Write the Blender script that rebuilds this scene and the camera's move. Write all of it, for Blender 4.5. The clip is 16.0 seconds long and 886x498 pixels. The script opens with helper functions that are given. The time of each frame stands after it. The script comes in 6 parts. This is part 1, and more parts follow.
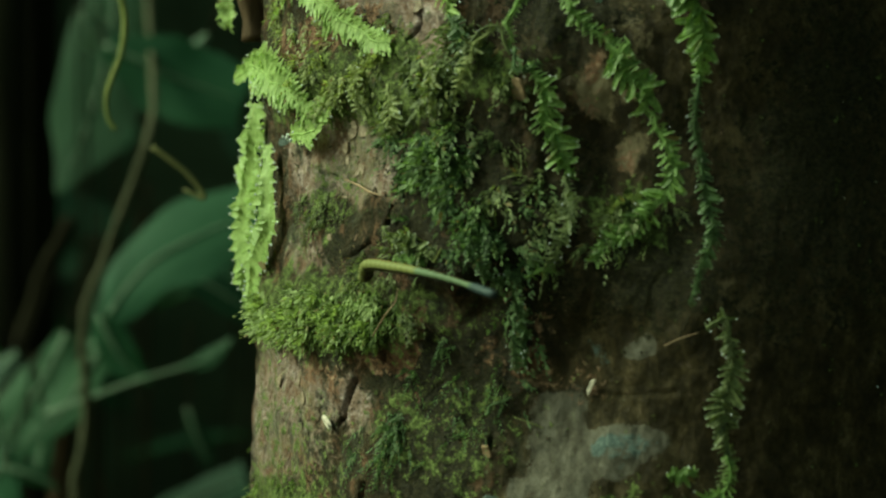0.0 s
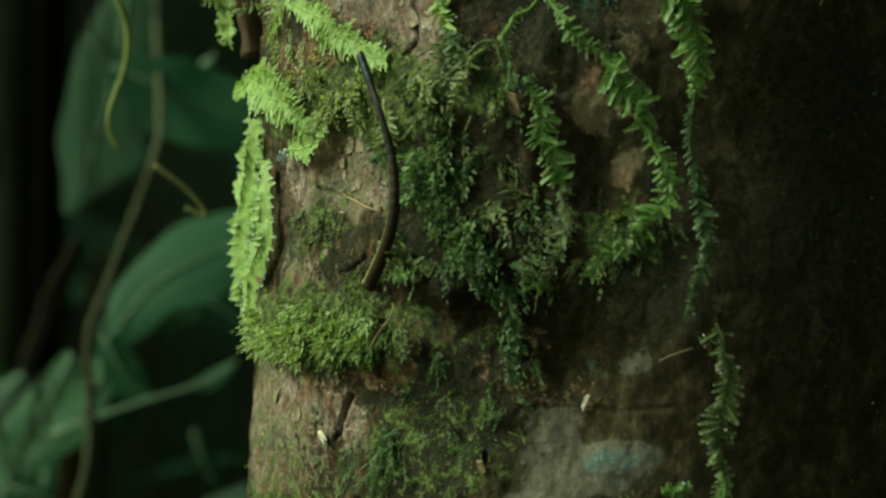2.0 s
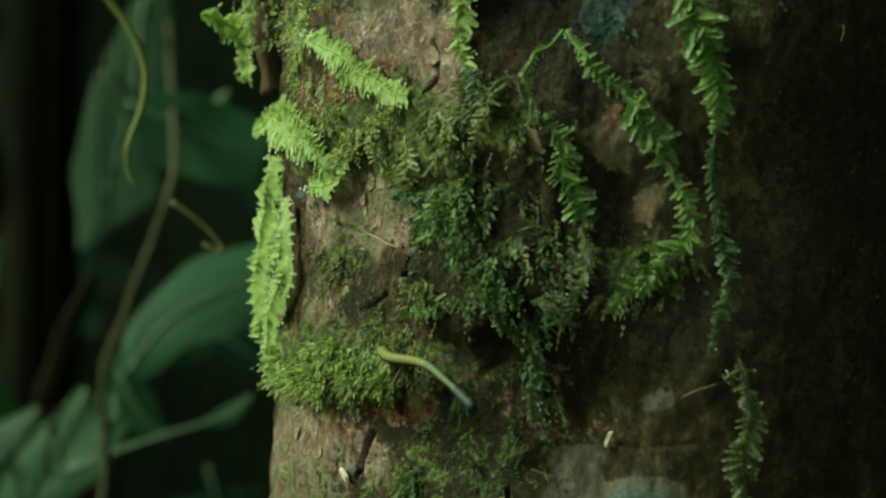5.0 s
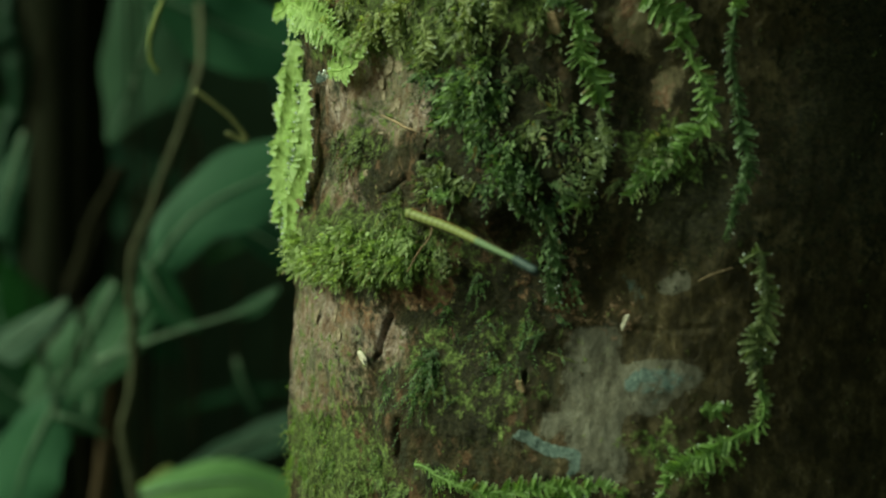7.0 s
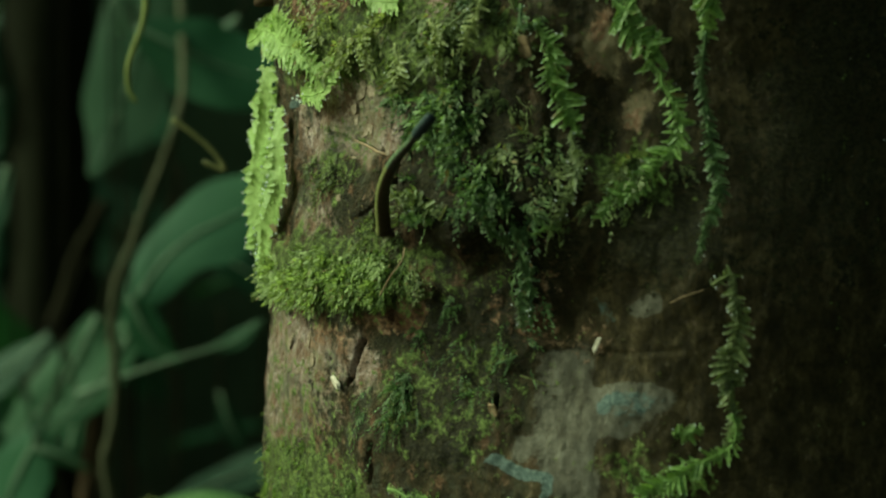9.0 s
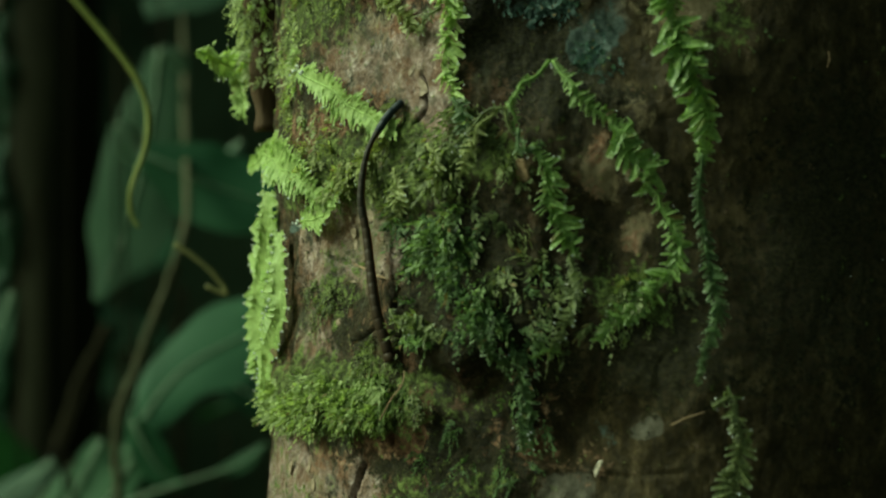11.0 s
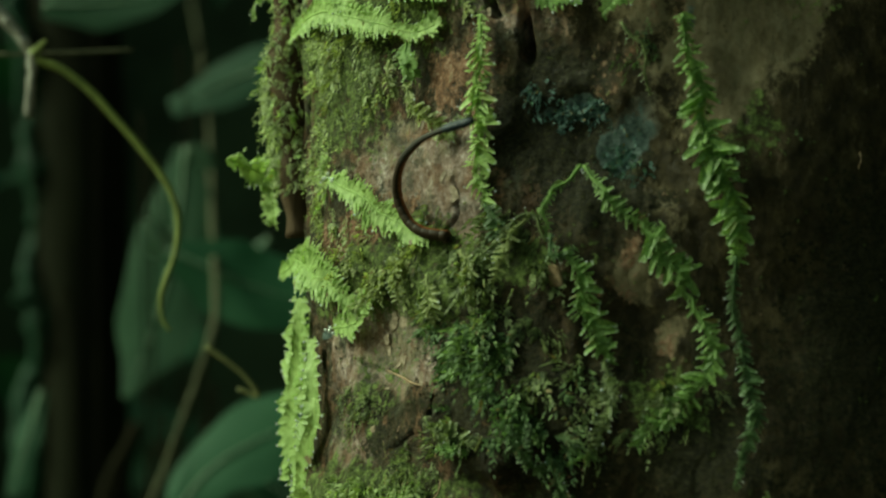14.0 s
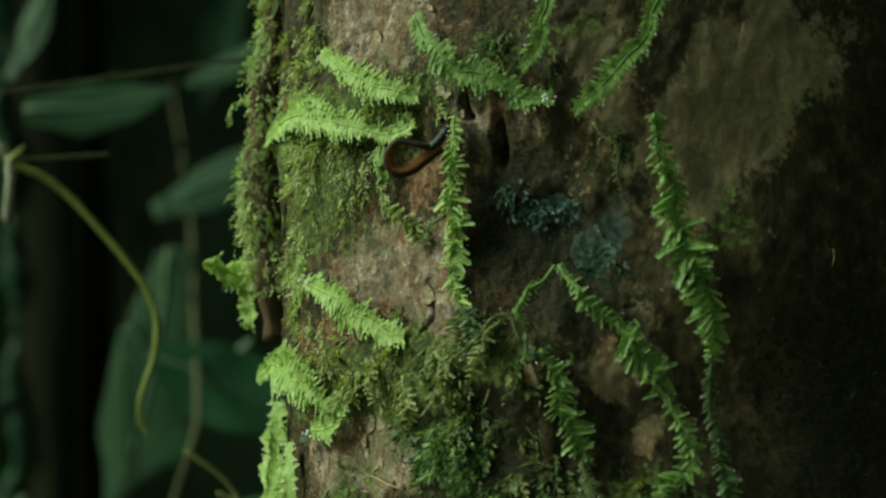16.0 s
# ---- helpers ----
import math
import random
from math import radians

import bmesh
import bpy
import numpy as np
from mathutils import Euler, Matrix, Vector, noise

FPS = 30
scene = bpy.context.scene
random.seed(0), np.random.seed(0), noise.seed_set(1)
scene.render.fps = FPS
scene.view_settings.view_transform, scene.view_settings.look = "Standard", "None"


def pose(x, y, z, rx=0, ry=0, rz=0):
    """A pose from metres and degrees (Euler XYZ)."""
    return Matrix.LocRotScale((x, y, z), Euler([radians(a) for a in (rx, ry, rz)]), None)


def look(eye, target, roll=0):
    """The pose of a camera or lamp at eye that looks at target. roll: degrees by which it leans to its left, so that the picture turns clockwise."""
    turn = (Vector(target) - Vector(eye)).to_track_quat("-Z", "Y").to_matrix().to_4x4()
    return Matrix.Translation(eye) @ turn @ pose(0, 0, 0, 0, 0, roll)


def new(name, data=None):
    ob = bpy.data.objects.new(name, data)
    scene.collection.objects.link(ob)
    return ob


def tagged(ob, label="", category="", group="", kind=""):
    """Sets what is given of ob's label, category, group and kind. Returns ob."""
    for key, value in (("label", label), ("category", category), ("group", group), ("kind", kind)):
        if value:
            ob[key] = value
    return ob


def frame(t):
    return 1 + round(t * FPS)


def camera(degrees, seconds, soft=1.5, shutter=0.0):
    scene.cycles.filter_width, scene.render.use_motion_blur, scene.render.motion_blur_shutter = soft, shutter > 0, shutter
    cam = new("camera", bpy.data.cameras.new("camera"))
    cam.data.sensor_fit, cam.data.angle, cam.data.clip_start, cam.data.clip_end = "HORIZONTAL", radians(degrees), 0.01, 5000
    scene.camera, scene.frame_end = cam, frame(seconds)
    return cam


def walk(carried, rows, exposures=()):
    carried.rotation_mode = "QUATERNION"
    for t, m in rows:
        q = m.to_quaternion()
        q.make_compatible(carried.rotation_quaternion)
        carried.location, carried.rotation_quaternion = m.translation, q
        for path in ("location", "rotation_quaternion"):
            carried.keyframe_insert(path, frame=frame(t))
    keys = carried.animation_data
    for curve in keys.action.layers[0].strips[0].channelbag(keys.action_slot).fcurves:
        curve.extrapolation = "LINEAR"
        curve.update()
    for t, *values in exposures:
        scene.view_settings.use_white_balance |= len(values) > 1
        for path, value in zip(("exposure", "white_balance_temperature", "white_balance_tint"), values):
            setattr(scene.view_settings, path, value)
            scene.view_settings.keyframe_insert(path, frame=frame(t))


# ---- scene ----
cam = camera(26, 16.0, soft=2.2, shutter=0.5)
cam.data.dof.use_dof = True
cam.data.dof.focus_distance = 0.375
cam.data.dof.aperture_fstop = 16.5

PATH = [
    (0, (-0.00546, -0.34, 1.20318), (-0.00546, 0.0, 1.20318), 0.000),
    (0.5, (-0.00453, -0.34, 1.20231), (-0.00551, 0.0, 1.20278), 0.306),
    (1, (-0.00279, -0.34, 1.20083), (-0.00418, 0.0, 1.20087), 0.219),
    (1.5, (-0.00238, -0.34, 1.20071), (-0.00416, 0.0, 1.20140), 0.178),
    (2, (-0.00235, -0.34, 1.20104), (-0.00455, 0.0, 1.20574), 0.223),
    (2.5, (-0.00261, -0.34, 1.20122), (-0.00416, 0.0, 1.20816), 0.029),
    (3, (-0.00276, -0.34, 1.20137), (-0.00481, 0.0, 1.21039), 0.053),
    (3.5, (-0.00397, -0.34, 1.20189), (-0.00716, 0.0, 1.21239), 0.128),
    (3.7, (-0.00397, -0.34, 1.20189), (-0.00813, 0.0, 1.21302), 0.147),
    (5.8, (-0.00475, -0.34, 1.20170), (-0.00874, 0.0, 1.21017), -0.097),
    (6, (-0.00475, -0.34, 1.20170), (-0.00951, 0.0, 1.20633), -0.031),
    (6.5, (-0.00327, -0.34, 1.20022), (-0.01041, 0.0, 1.19590), 0.160),
    (7, (-0.00182, -0.34, 1.19863), (-0.01146, 0.0, 1.19146), 0.203),
    (7.5, (-0.00057, -0.34, 1.19744), (-0.00977, 0.0, 1.19111), 0.162),
    (8, (0.00087, -0.34, 1.19608), (-0.00787, 0.0, 1.19320), 0.129),
    (8.2, (0.00087, -0.34, 1.19608), (-0.00727, 0.0, 1.19410), 0.146),
    (10.3, (0.00221, -0.34, 1.19619), (-0.00492, 0.0, 1.20076), -0.073),
    (10.4, (0.00221, -0.34, 1.19619), (-0.00487, 0.0, 1.20401), -0.225),
    (10.5, (0.00221, -0.34, 1.19619), (-0.00524, 0.0, 1.20999), -0.290),
    (11, (0.00268, -0.34, 1.19660), (-0.00620, 0.0, 1.21749), -0.363),
    (11.5, (0.00258, -0.34, 1.19762), (-0.00824, 0.0, 1.22309), -0.508),
    (12, (0.00160, -0.34, 1.19773), (-0.01048, 0.0, 1.22432), -0.622),
    (12.5, (0.00035, -0.34, 1.19918), (-0.01279, 0.0, 1.22717), -0.873),
    (13, (-0.00030, -0.34, 1.19999), (-0.01502, 0.0, 1.23187), -0.815),
    (13.5, (0.00000, -0.34, 1.20028), (-0.01463, 0.0, 1.23439), -0.845),
    (14, (0.00121, -0.34, 1.20063), (-0.01188, 0.0, 1.23675), -1.226),
    (14.5, (0.00275, -0.34, 1.20092), (-0.00981, 0.0, 1.24102), -1.528),
    (15, (0.00322, -0.34, 1.20156), (-0.00873, 0.0, 1.24662), -1.596),
    (15.5, (0.00295, -0.34, 1.20176), (-0.00813, 0.0, 1.25192), -1.781),
    (16, (0.00324, -0.34, 1.20092), (-0.00690, 0.0, 1.25489), -1.951),
]
walk(cam, [(t, look(eye, target, roll)) for t, eye, target, roll in PATH],
     exposures=[(0.0, 0.29, 7500, -21), (7.0, 0.23, 7500, -21), (12.0, 0.2, 7500, -22), (16.0, 0.13, 7500, -22)])

# ---- light: a dull opening in the canopy, high on the left ----
world = bpy.data.worlds.new("forest_sky")
scene.world = world
world.use_nodes = True
wt = world.node_tree
sky = wt.nodes.new("ShaderNodeTexSky")
sky.sky_type = "NISHITA"
sky.sun_disc = False
sky.sun_elevation = radians(38)
sky.sun_rotation = radians(-88)
tint = wt.nodes.new("ShaderNodeMix")                     # daylight filtered by the canopy
tint.data_type, tint.blend_type = "RGBA", "MULTIPLY"
tint.inputs[0].default_value = 1.0
tint.inputs[7].default_value = (0.98, 1.0, 0.73, 1)
wt.links.new(sky.outputs[0], tint.inputs[6])
wt.links.new(tint.outputs[2], wt.nodes["Background"].inputs[0])
wt.nodes["Background"].inputs[1].default_value = 0.095
sun_data = bpy.data.lights.new("sun", "SUN")
sun_data.energy = 5.0
sun_data.angle = radians(28)
sun_data.color = (0.95, 1.0, 0.9)
sun = new("sun", sun_data)
sun.matrix_world = look((-1.0, -0.04, 1.2 + 0.82), (0, 0, 1.2))

# ---- small tools ----
AX, AY, RAD, Z0 = 0.042, 0.0875, 0.0875, 1.2      # trunk axis, radius, height of the leech's foothold
MM = 0.001


def mesh_from(name, verts, faces, smooth=True):
    me = bpy.data.meshes.new(name)
    me.from_pydata([tuple(v) for v in verts], [], [tuple(f) for f in faces])
    if smooth:
        me.polygons.foreach_set("use_smooth", [True] * len(me.polygons))
    me.update()
    return me


def attach(name, me, material, parent=None, label="", m=None):
    if material is not None and not me.materials:
        me.materials.append(material)
    ob = new(name, me)
    if parent is not None:
        ob.parent = parent
    if m is not None:
        ob.matrix_basis = m
    if label:
        ob["label"] = label
    return ob


def holder(name, label, category, group="", at=(0, 0, 0)):
    ob = new(name)
    ob.empty_display_size = 0.005
    ob.location = at
    return tagged(ob, label, category, group)


class Tex:
    """Short way to write node materials."""

    def __init__(self, name):
        self.mat = bpy.data.materials.new(name)
        self.mat.use_nodes = True
        self.nt = self.mat.node_tree
        self.bsdf = self.nt.nodes["Principled BSDF"]
        self.out = self.nt.nodes["Material Output"]

    def node(self, kind, **values):
        n = self.nt.nodes.new(kind)
        for k, v in values.items():
            if k == "op":
                n.operation = v
            else:
                n.inputs[k.replace("_", " ")].default_value = v
        return n

    def link(self, a, b):
        self.nt.links.new(a, b)

    def coord(self, which="Object"):
        return self.node("ShaderNodeTexCoord").outputs[which]

    def noise(self, scale, detail=4.0, rough=0.6, stretch=(1, 1, 1), vec=None):
        m = self.node("ShaderNodeMapping")
        m.inputs["Scale"].default_value = stretch
        self.link(vec or self.coord(), m.inputs[0])
        n = self.node("ShaderNodeTexNoise", Scale=scale, Detail=detail, Roughness=rough)
        self.link(m.outputs[0], n.inputs["Vector"])
        return n.outputs["Fac"]

    def ramp(self, fac, *stops):
        r = self.node("ShaderNodeValToRGB")
        e = r.color_ramp.elements
        while len(e) < len(stops):
            e.new(0.5)
        for el, (p, c) in zip(e, stops):
            el.position = p
            el.color = (*c, 1) if len(c) == 3 else c
        self.link(fac, r.inputs[0])
        return r.outputs[0]

    def mix(self, fac, a, b, how="MIX"):
        n = self.nt.nodes.new("ShaderNodeMix")
        n.data_type = "RGBA"
        n.blend_type = how
        for sock, v in ((n.inputs[0], fac), (n.inputs[6], a), (n.inputs[7], b)):
            if isinstance(v, (int, float)):
                sock.default_value = v
            elif isinstance(v, tuple):
                sock.default_value = (*v, 1)
            else:
                self.link(v, sock)
        return n.outputs[2]

    def math(self, op, a, b):
        n = self.node("ShaderNodeMath", op=op)
        for sock, v in zip(n.inputs, (a, b)):
            if isinstance(v, (int, float)):
                sock.default_value = v
            else:
                self.link(v, sock)
        return n.outputs[0]

    def attr(self, name):
        n = self.node("ShaderNodeAttribute")
        n.attribute_name = name
        return n.outputs["Fac"]

    def bump(self, height, strength, distance):
        n = self.node("ShaderNodeBump", Strength=strength, Distance=distance)
        self.link(height, n.inputs["Height"])
        self.link(n.outputs[0], self.bsdf.inputs["Normal"])

    def base(self, col, rough=0.5, spec=0.5):
        if isinstance(col, tuple):
            self.bsdf.inputs["Base Color"].default_value = (*col, 1)
        else:
            self.link(col, self.bsdf.inputs["Base Color"])
        if isinstance(rough, (int, float)):
            self.bsdf.inputs["Roughness"].default_value = rough
        else:
            self.link(rough, self.bsdf.inputs["Roughness"])
        self.bsdf.inputs["Specular IOR Level"].default_value = spec
        return self.mat

    def translucent(self, col, amount):
        t = self.node("ShaderNodeBsdfTranslucent")
        if isinstance(col, tuple):
            t.inputs[0].default_value = (*col, 1)
        else:
            self.link(col, t.inputs[0])
        m = self.node("ShaderNodeMixShader", Fac=amount)
        self.link(self.bsdf.outputs[0], m.inputs[1])
        self.link(t.outputs[0], m.inputs[2])
        self.link(m.outputs[0], self.out.inputs[0])


# ---- materials ----
def bark_material():
    t = Tex("wet_bark")
    big = t.noise(70, 5, 0.65)
    mid = t.noise(280, 6, 0.75, (1, 1, 0.6))
    spot = t.noise(620, 5, 0.75)
    fine = t.noise(1700, 4, 0.75, (0.7, 0.7, 1.0))
    streak = t.noise(420, 5, 0.7, (0.8, 0.8, 0.9))
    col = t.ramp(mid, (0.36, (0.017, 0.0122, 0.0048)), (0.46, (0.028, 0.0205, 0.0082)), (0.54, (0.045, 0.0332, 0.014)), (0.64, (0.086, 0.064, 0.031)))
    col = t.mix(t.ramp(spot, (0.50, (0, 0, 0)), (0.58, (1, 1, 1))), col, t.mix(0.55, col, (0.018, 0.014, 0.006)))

    def patch(col, name, tone, lo, hi, how, rough):
        f = t.math("ADD", t.attr(name), t.math("MULTIPLY", t.math("SUBTRACT", how, 0.5), rough))
        f = t.ramp(f, (lo, (0, 0, 0)), (hi, (1, 1, 1)))
        return t.mix(f, col, tone)

    both = t.math("ADD", t.math("MULTIPLY", mid, 0.5), t.math("MULTIPLY", spot, 0.5))
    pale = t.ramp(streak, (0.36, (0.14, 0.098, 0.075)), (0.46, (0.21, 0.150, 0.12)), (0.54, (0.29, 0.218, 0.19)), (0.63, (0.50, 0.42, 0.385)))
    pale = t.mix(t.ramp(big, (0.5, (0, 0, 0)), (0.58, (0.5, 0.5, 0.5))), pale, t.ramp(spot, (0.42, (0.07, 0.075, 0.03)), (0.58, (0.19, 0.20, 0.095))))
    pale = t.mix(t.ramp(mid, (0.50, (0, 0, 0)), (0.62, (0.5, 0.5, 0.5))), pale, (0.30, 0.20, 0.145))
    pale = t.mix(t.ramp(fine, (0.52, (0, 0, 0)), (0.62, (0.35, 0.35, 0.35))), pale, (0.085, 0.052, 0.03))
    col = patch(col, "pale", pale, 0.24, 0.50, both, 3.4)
    worn = t.math("SUBTRACT", 1.0, t.attr("smooth"))
    blot = t.noise(190, 6, 0.72, (1, 1, 0.8))
    crust = t.ramp(spot, (0.40, (0.022, 0.026, 0.017)), (0.52, (0.048, 0.054, 0.034)), (0.62, (0.10, 0.112, 0.07)))
    col = t.mix(t.math("MULTIPLY", worn, t.ramp(blot, (0.535, (0, 0, 0)), (0.585, (0.6, 0.6, 0.6)))), col, crust)
    col = t.mix(t.math("MULTIPLY", worn, t.ramp(blot, (0.415, (0.7, 0.7, 0.7)), (0.455, (0, 0, 0)))), col, t.ramp(fine, (0.42, (0.085, 0.042, 0.022)), (0.58, (0.17, 0.092, 0.055))))
    red = t.ramp(spot, (0.40, (0.07, 0.034, 0.018)), (0.52, (0.17, 0.088, 0.05)), (0.62, (0.28, 0.18, 0.125)))
    grey = t.ramp(mid, (0.38, (0.052, 0.046, 0.032)), (0.5, (0.084, 0.076, 0.057)), (0.62, (0.125, 0.116, 0.09)))
    col = patch(col, "grey", grey, 0.42, 0.52, both, 1.5)
    tan = t.ramp(mid, (0.38, (0.125, 0.096, 0.054)), (0.5, (0.175, 0.138, 0.082)), (0.62, (0.23, 0.186, 0.118)))
    col = patch(col, "tan", tan, 0.38, 0.56, both, 1.9)
    # dark algae film; the same tone paints shade below moss and on the right
    col = patch(col, "algae_shade", t.ramp(fine, (0.42, (0.011, 0.0098, 0.0045)), (0.58, (0.031, 0.028, 0.012))), 0.44, 0.64, t.math("ADD", t.math("MULTIPLY", mid, 0.35), t.math("MULTIPLY", spot, 0.65)), 5.0)
    col = patch(col, "red", red, 0.42, 0.66, both, 3.6)
    film = t.ramp(t.math("ADD", t.math("MULTIPLY", fine, 0.35), t.math("MULTIPLY", spot, 0.65)), (0.42, (0.022, 0.028, 0.009)), (0.50, (0.065, 0.085, 0.023)), (0.60, (0.17, 0.22, 0.07)))
    col = patch(col, "moss", film, 0.40, 0.66, t.math("ADD", t.math("MULTIPLY", spot, 0.5), t.math("MULTIPLY", streak, 0.5)), 4.0)
    col = patch(col, "cyan", t.ramp(fine, (0.42, (0.065, 0.092, 0.084)), (0.6, (0.115, 0.15, 0.138))), 0.42, 0.58, both, 2.2)
    rough = t.ramp(spot, (0.38, (0.38, 0.38, 0.38)), (0.6, (0.85, 0.85, 0.85)))
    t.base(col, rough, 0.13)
    h = t.math("MULTIPLY", t.math("SUBTRACT", 1.0, t.math("MULTIPLY", t.attr("smooth"), 0.6)), t.math("ADD", t.math("MULTIPLY", fine, 0.14), t.math("ADD", t.math("MULTIPLY", both, 1.5), t.math("MULTIPLY", streak, 0.35))))
    t.bump(h, 1.0, 0.0018)
    return t.mat


MOSS_TONES = {
    "bright": ((0.17, 0.265, 0.056), (0.455, 0.605, 0.215)),
    "fresh": ((0.078, 0.145, 0.031), (0.29, 0.44, 0.135)),
    # dark green, its dark end lowered to paint the shade in the mat's gaps
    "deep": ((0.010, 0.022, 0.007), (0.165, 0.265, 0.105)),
    "ragged": ((0.024, 0.044, 0.013), (0.26, 0.37, 0.155)),
    "lawn": ((0.045, 0.075, 0.02), (0.24, 0.33, 0.10)),
    "veil": ((0.17, 0.20, 0.09), (0.55, 0.62, 0.35)),
    "cushion": ((0.125, 0.17, 0.055), (0.42, 0.51, 0.215)),
    "olive": ((0.028, 0.040, 0.014), (0.24, 0.29, 0.12)),
    "pale": ((0.12, 0.145, 0.045), (0.34, 0.38, 0.15)),
    "teal": ((0.022, 0.050, 0.044), (0.15, 0.25, 0.225)),
}


def moss_material(tone, single):
    dark, light = MOSS_TONES[tone]
    t = Tex(tone + ("_leaflet" if single else "_moss"))
    if single:
        pick = t.node("ShaderNodeObjectInfo").outputs["Random"]
    else:
        pick = t.node("ShaderNodeNewGeometry").outputs["Random Per Island"]
    grain = t.noise(2500 if not single else 6.0, 3, 0.6)
    clump = t.noise(520, 3, 0.6) if not single else grain
    f = t.math("ADD", t.math("MULTIPLY", pick, 0.4), t.math("ADD", t.math("MULTIPLY", grain, 0.25), t.math("MULTIPLY", t.math("SUBTRACT", clump, 0.36), 1.5)))
    col = t.ramp(f, (0.15, dark), (0.85, light))
    brown = t.ramp(pick, (0.972, (0, 0, 0)), (0.985, (1, 1, 1)))
    col = t.mix(brown, col, (0.20, 0.15, 0.06))
    if single:                                               # glint of the wet tip, painted as a pale end
        sep = t.node("ShaderNodeSeparateXYZ")
        t.link(t.coord(), sep.inputs[0])
        tip = t.ramp(t.math("ADD", sep.outputs[0], t.math("MULTIPLY", t.math("SUBTRACT", pick, 1.0), 0.07)), (0.82, (0, 0, 0)), (0.88, (0.4, 0.4, 0.4)))
        col = t.mix(tip, col, (0.62, 0.72, 0.56))
    t.base(col, 0.5 if single else 0.58, 0.4 if single else 0.3)
    t.translucent(t.mix(1.0, col, (1.0, 1.1, 0.64), "MULTIPLY"), 0.45)
    return t.mat


def leaf_material(name, dark, light, gloss=0.62):
    t = Tex(name)
    f = t.noise(9, 4, 0.6)
    vein = t.noise(40, 2, 0.5, (0.3, 3, 1))
    col = t.ramp(t.math("ADD", t.math("MULTIPLY", f, 0.7), t.math("MULTIPLY", vein, 0.3)), (0.3, dark), (0.7, light))
    t.base(col, gloss, 0.14)
    t.bump(vein, 0.3, 0.002)
    t.translucent(t.mix(1.0, col, (1.0, 1.2, 0.6), "MULTIPLY"), 0.3)
    return t.mat


def stem_material(name, dark, light, scale=500, rough=0.6, spec=0.3):
    t = Tex(name)
    f = t.noise(scale, 4, 0.65, (1, 1, 0.3))
    t.base(t.ramp(f, (0.3, dark), (0.7, light)), rough, spec)
    t.bump(f, 0.6, 0.0006)
    return t.mat


def leech_material(name, back, side, belly, gloss):
    t = Tex(name)
    sep = t.node("ShaderNodeSeparateXYZ")
    t.link(t.coord("Generated"), sep.inputs[0])
    wob = t.math("MULTIPLY", t.math("SUBTRACT", t.noise(1800, 3), 0.5), 0.18)
    y = t.math("ADD", sep.outputs[1], wob)
    z = t.math("ADD", sep.outputs[2], wob)
    band = t.node("ShaderNodeMapRange")
    band.inputs[1].default_value, band.inputs[2].default_value = 0.72, 0.82
    t.link(y, band.inputs[0])
    low = t.node("ShaderNodeMapRange")
    low.inputs[1].default_value, low.inputs[2].default_value = 0.30, 0.14
    t.link(z, low.inputs[0])
    grain = t.noise(3500, 3, 0.7)
    rings = t.noise(2600, 1, 0.4, (1, 0.02, 0.02))
    col = t.mix(t.ramp(grain, (0.35, (0, 0, 0)), (0.7, (1, 1, 1))), back, tuple(c * 1.9 for c in back))
    col = t.mix(low.outputs[0], col, belly)
    col = t.mix(band.outputs[0], col, side)
    col = t.mix(t.ramp(rings, (0.5, (0, 0, 0)), (0.6, (0.35, 0.35, 0.35))), col, back)
    t.base(col, gloss + 0.12, 0.16)
    t.bump(rings, 0.5, 0.00015)
    return t.mat


BARK = bark_material()
MOSS = {k: moss_material(k, False) for k in MOSS_TONES}
LEAFLET = {k: moss_material(k, True) for k in MOSS_TONES}
STALK = stem_material("moss_stalk", (0.05, 0.06, 0.015), (0.13, 0.15, 0.04), 900)
LEAF_DARK = leaf_material("dark_leaf", (0.008, 0.03, 0.015), (0.022, 0.068, 0.033))
LEAF_MID = leaf_material("mid_leaf", (0.013, 0.046, 0.020), (0.032, 0.088, 0.038))
LEAF_LIGHT = leaf_material("light_leaf", (0.08, 0.18, 0.06), (0.16, 0.29, 0.10))
LEAF_FRESH = leaf_material("fresh_leaf", (0.016, 0.062, 0.030), (0.040, 0.118, 0.056))
LEAF_DIM = leaf_material("dim_leaf", (0.010, 0.036, 0.016), (0.025, 0.07, 0.032))
LEAF_PALE = leaf_material("pale_leaf", (0.05, 0.10, 0.06), (0.10, 0.17, 0.11))
MIDRIB = stem_material("leaf_midrib", (0.10, 0.17, 0.10), (0.17, 0.25, 0.16), 200)
BROWN_STEM = stem_material("brown_stem", (0.035, 0.022, 0.012), (0.075, 0.05, 0.028), 200, 0.8, 0.1)
TENDRIL = stem_material("tendril_skin", (0.12, 0.15, 0.03), (0.24, 0.28, 0.07), 300)
LIANA = stem_material("liana_bark", (0.032, 0.034, 0.018), (0.075, 0.078, 0.043), 250, 0.8, 0.1)
ROOT = stem_material("root_skin", (0.14, 0.13, 0.10), (0.38, 0.36, 0.30), 300)
TWIG = stem_material("twig_skin", (0.11, 0.115, 0.04), (0.21, 0.21, 0.08), 300)
CHIP = stem_material("bark_chip", (0.16, 0.10, 0.055), (0.32, 0.22, 0.13), 700)
FLAKE = stem_material("peeling_bark", (0.10, 0.07, 0.042), (0.32, 0.25, 0.18), 900)
WHITE_CHIP = stem_material("bare_wood", (0.42, 0.36, 0.28), (0.70, 0.63, 0.52), 900)
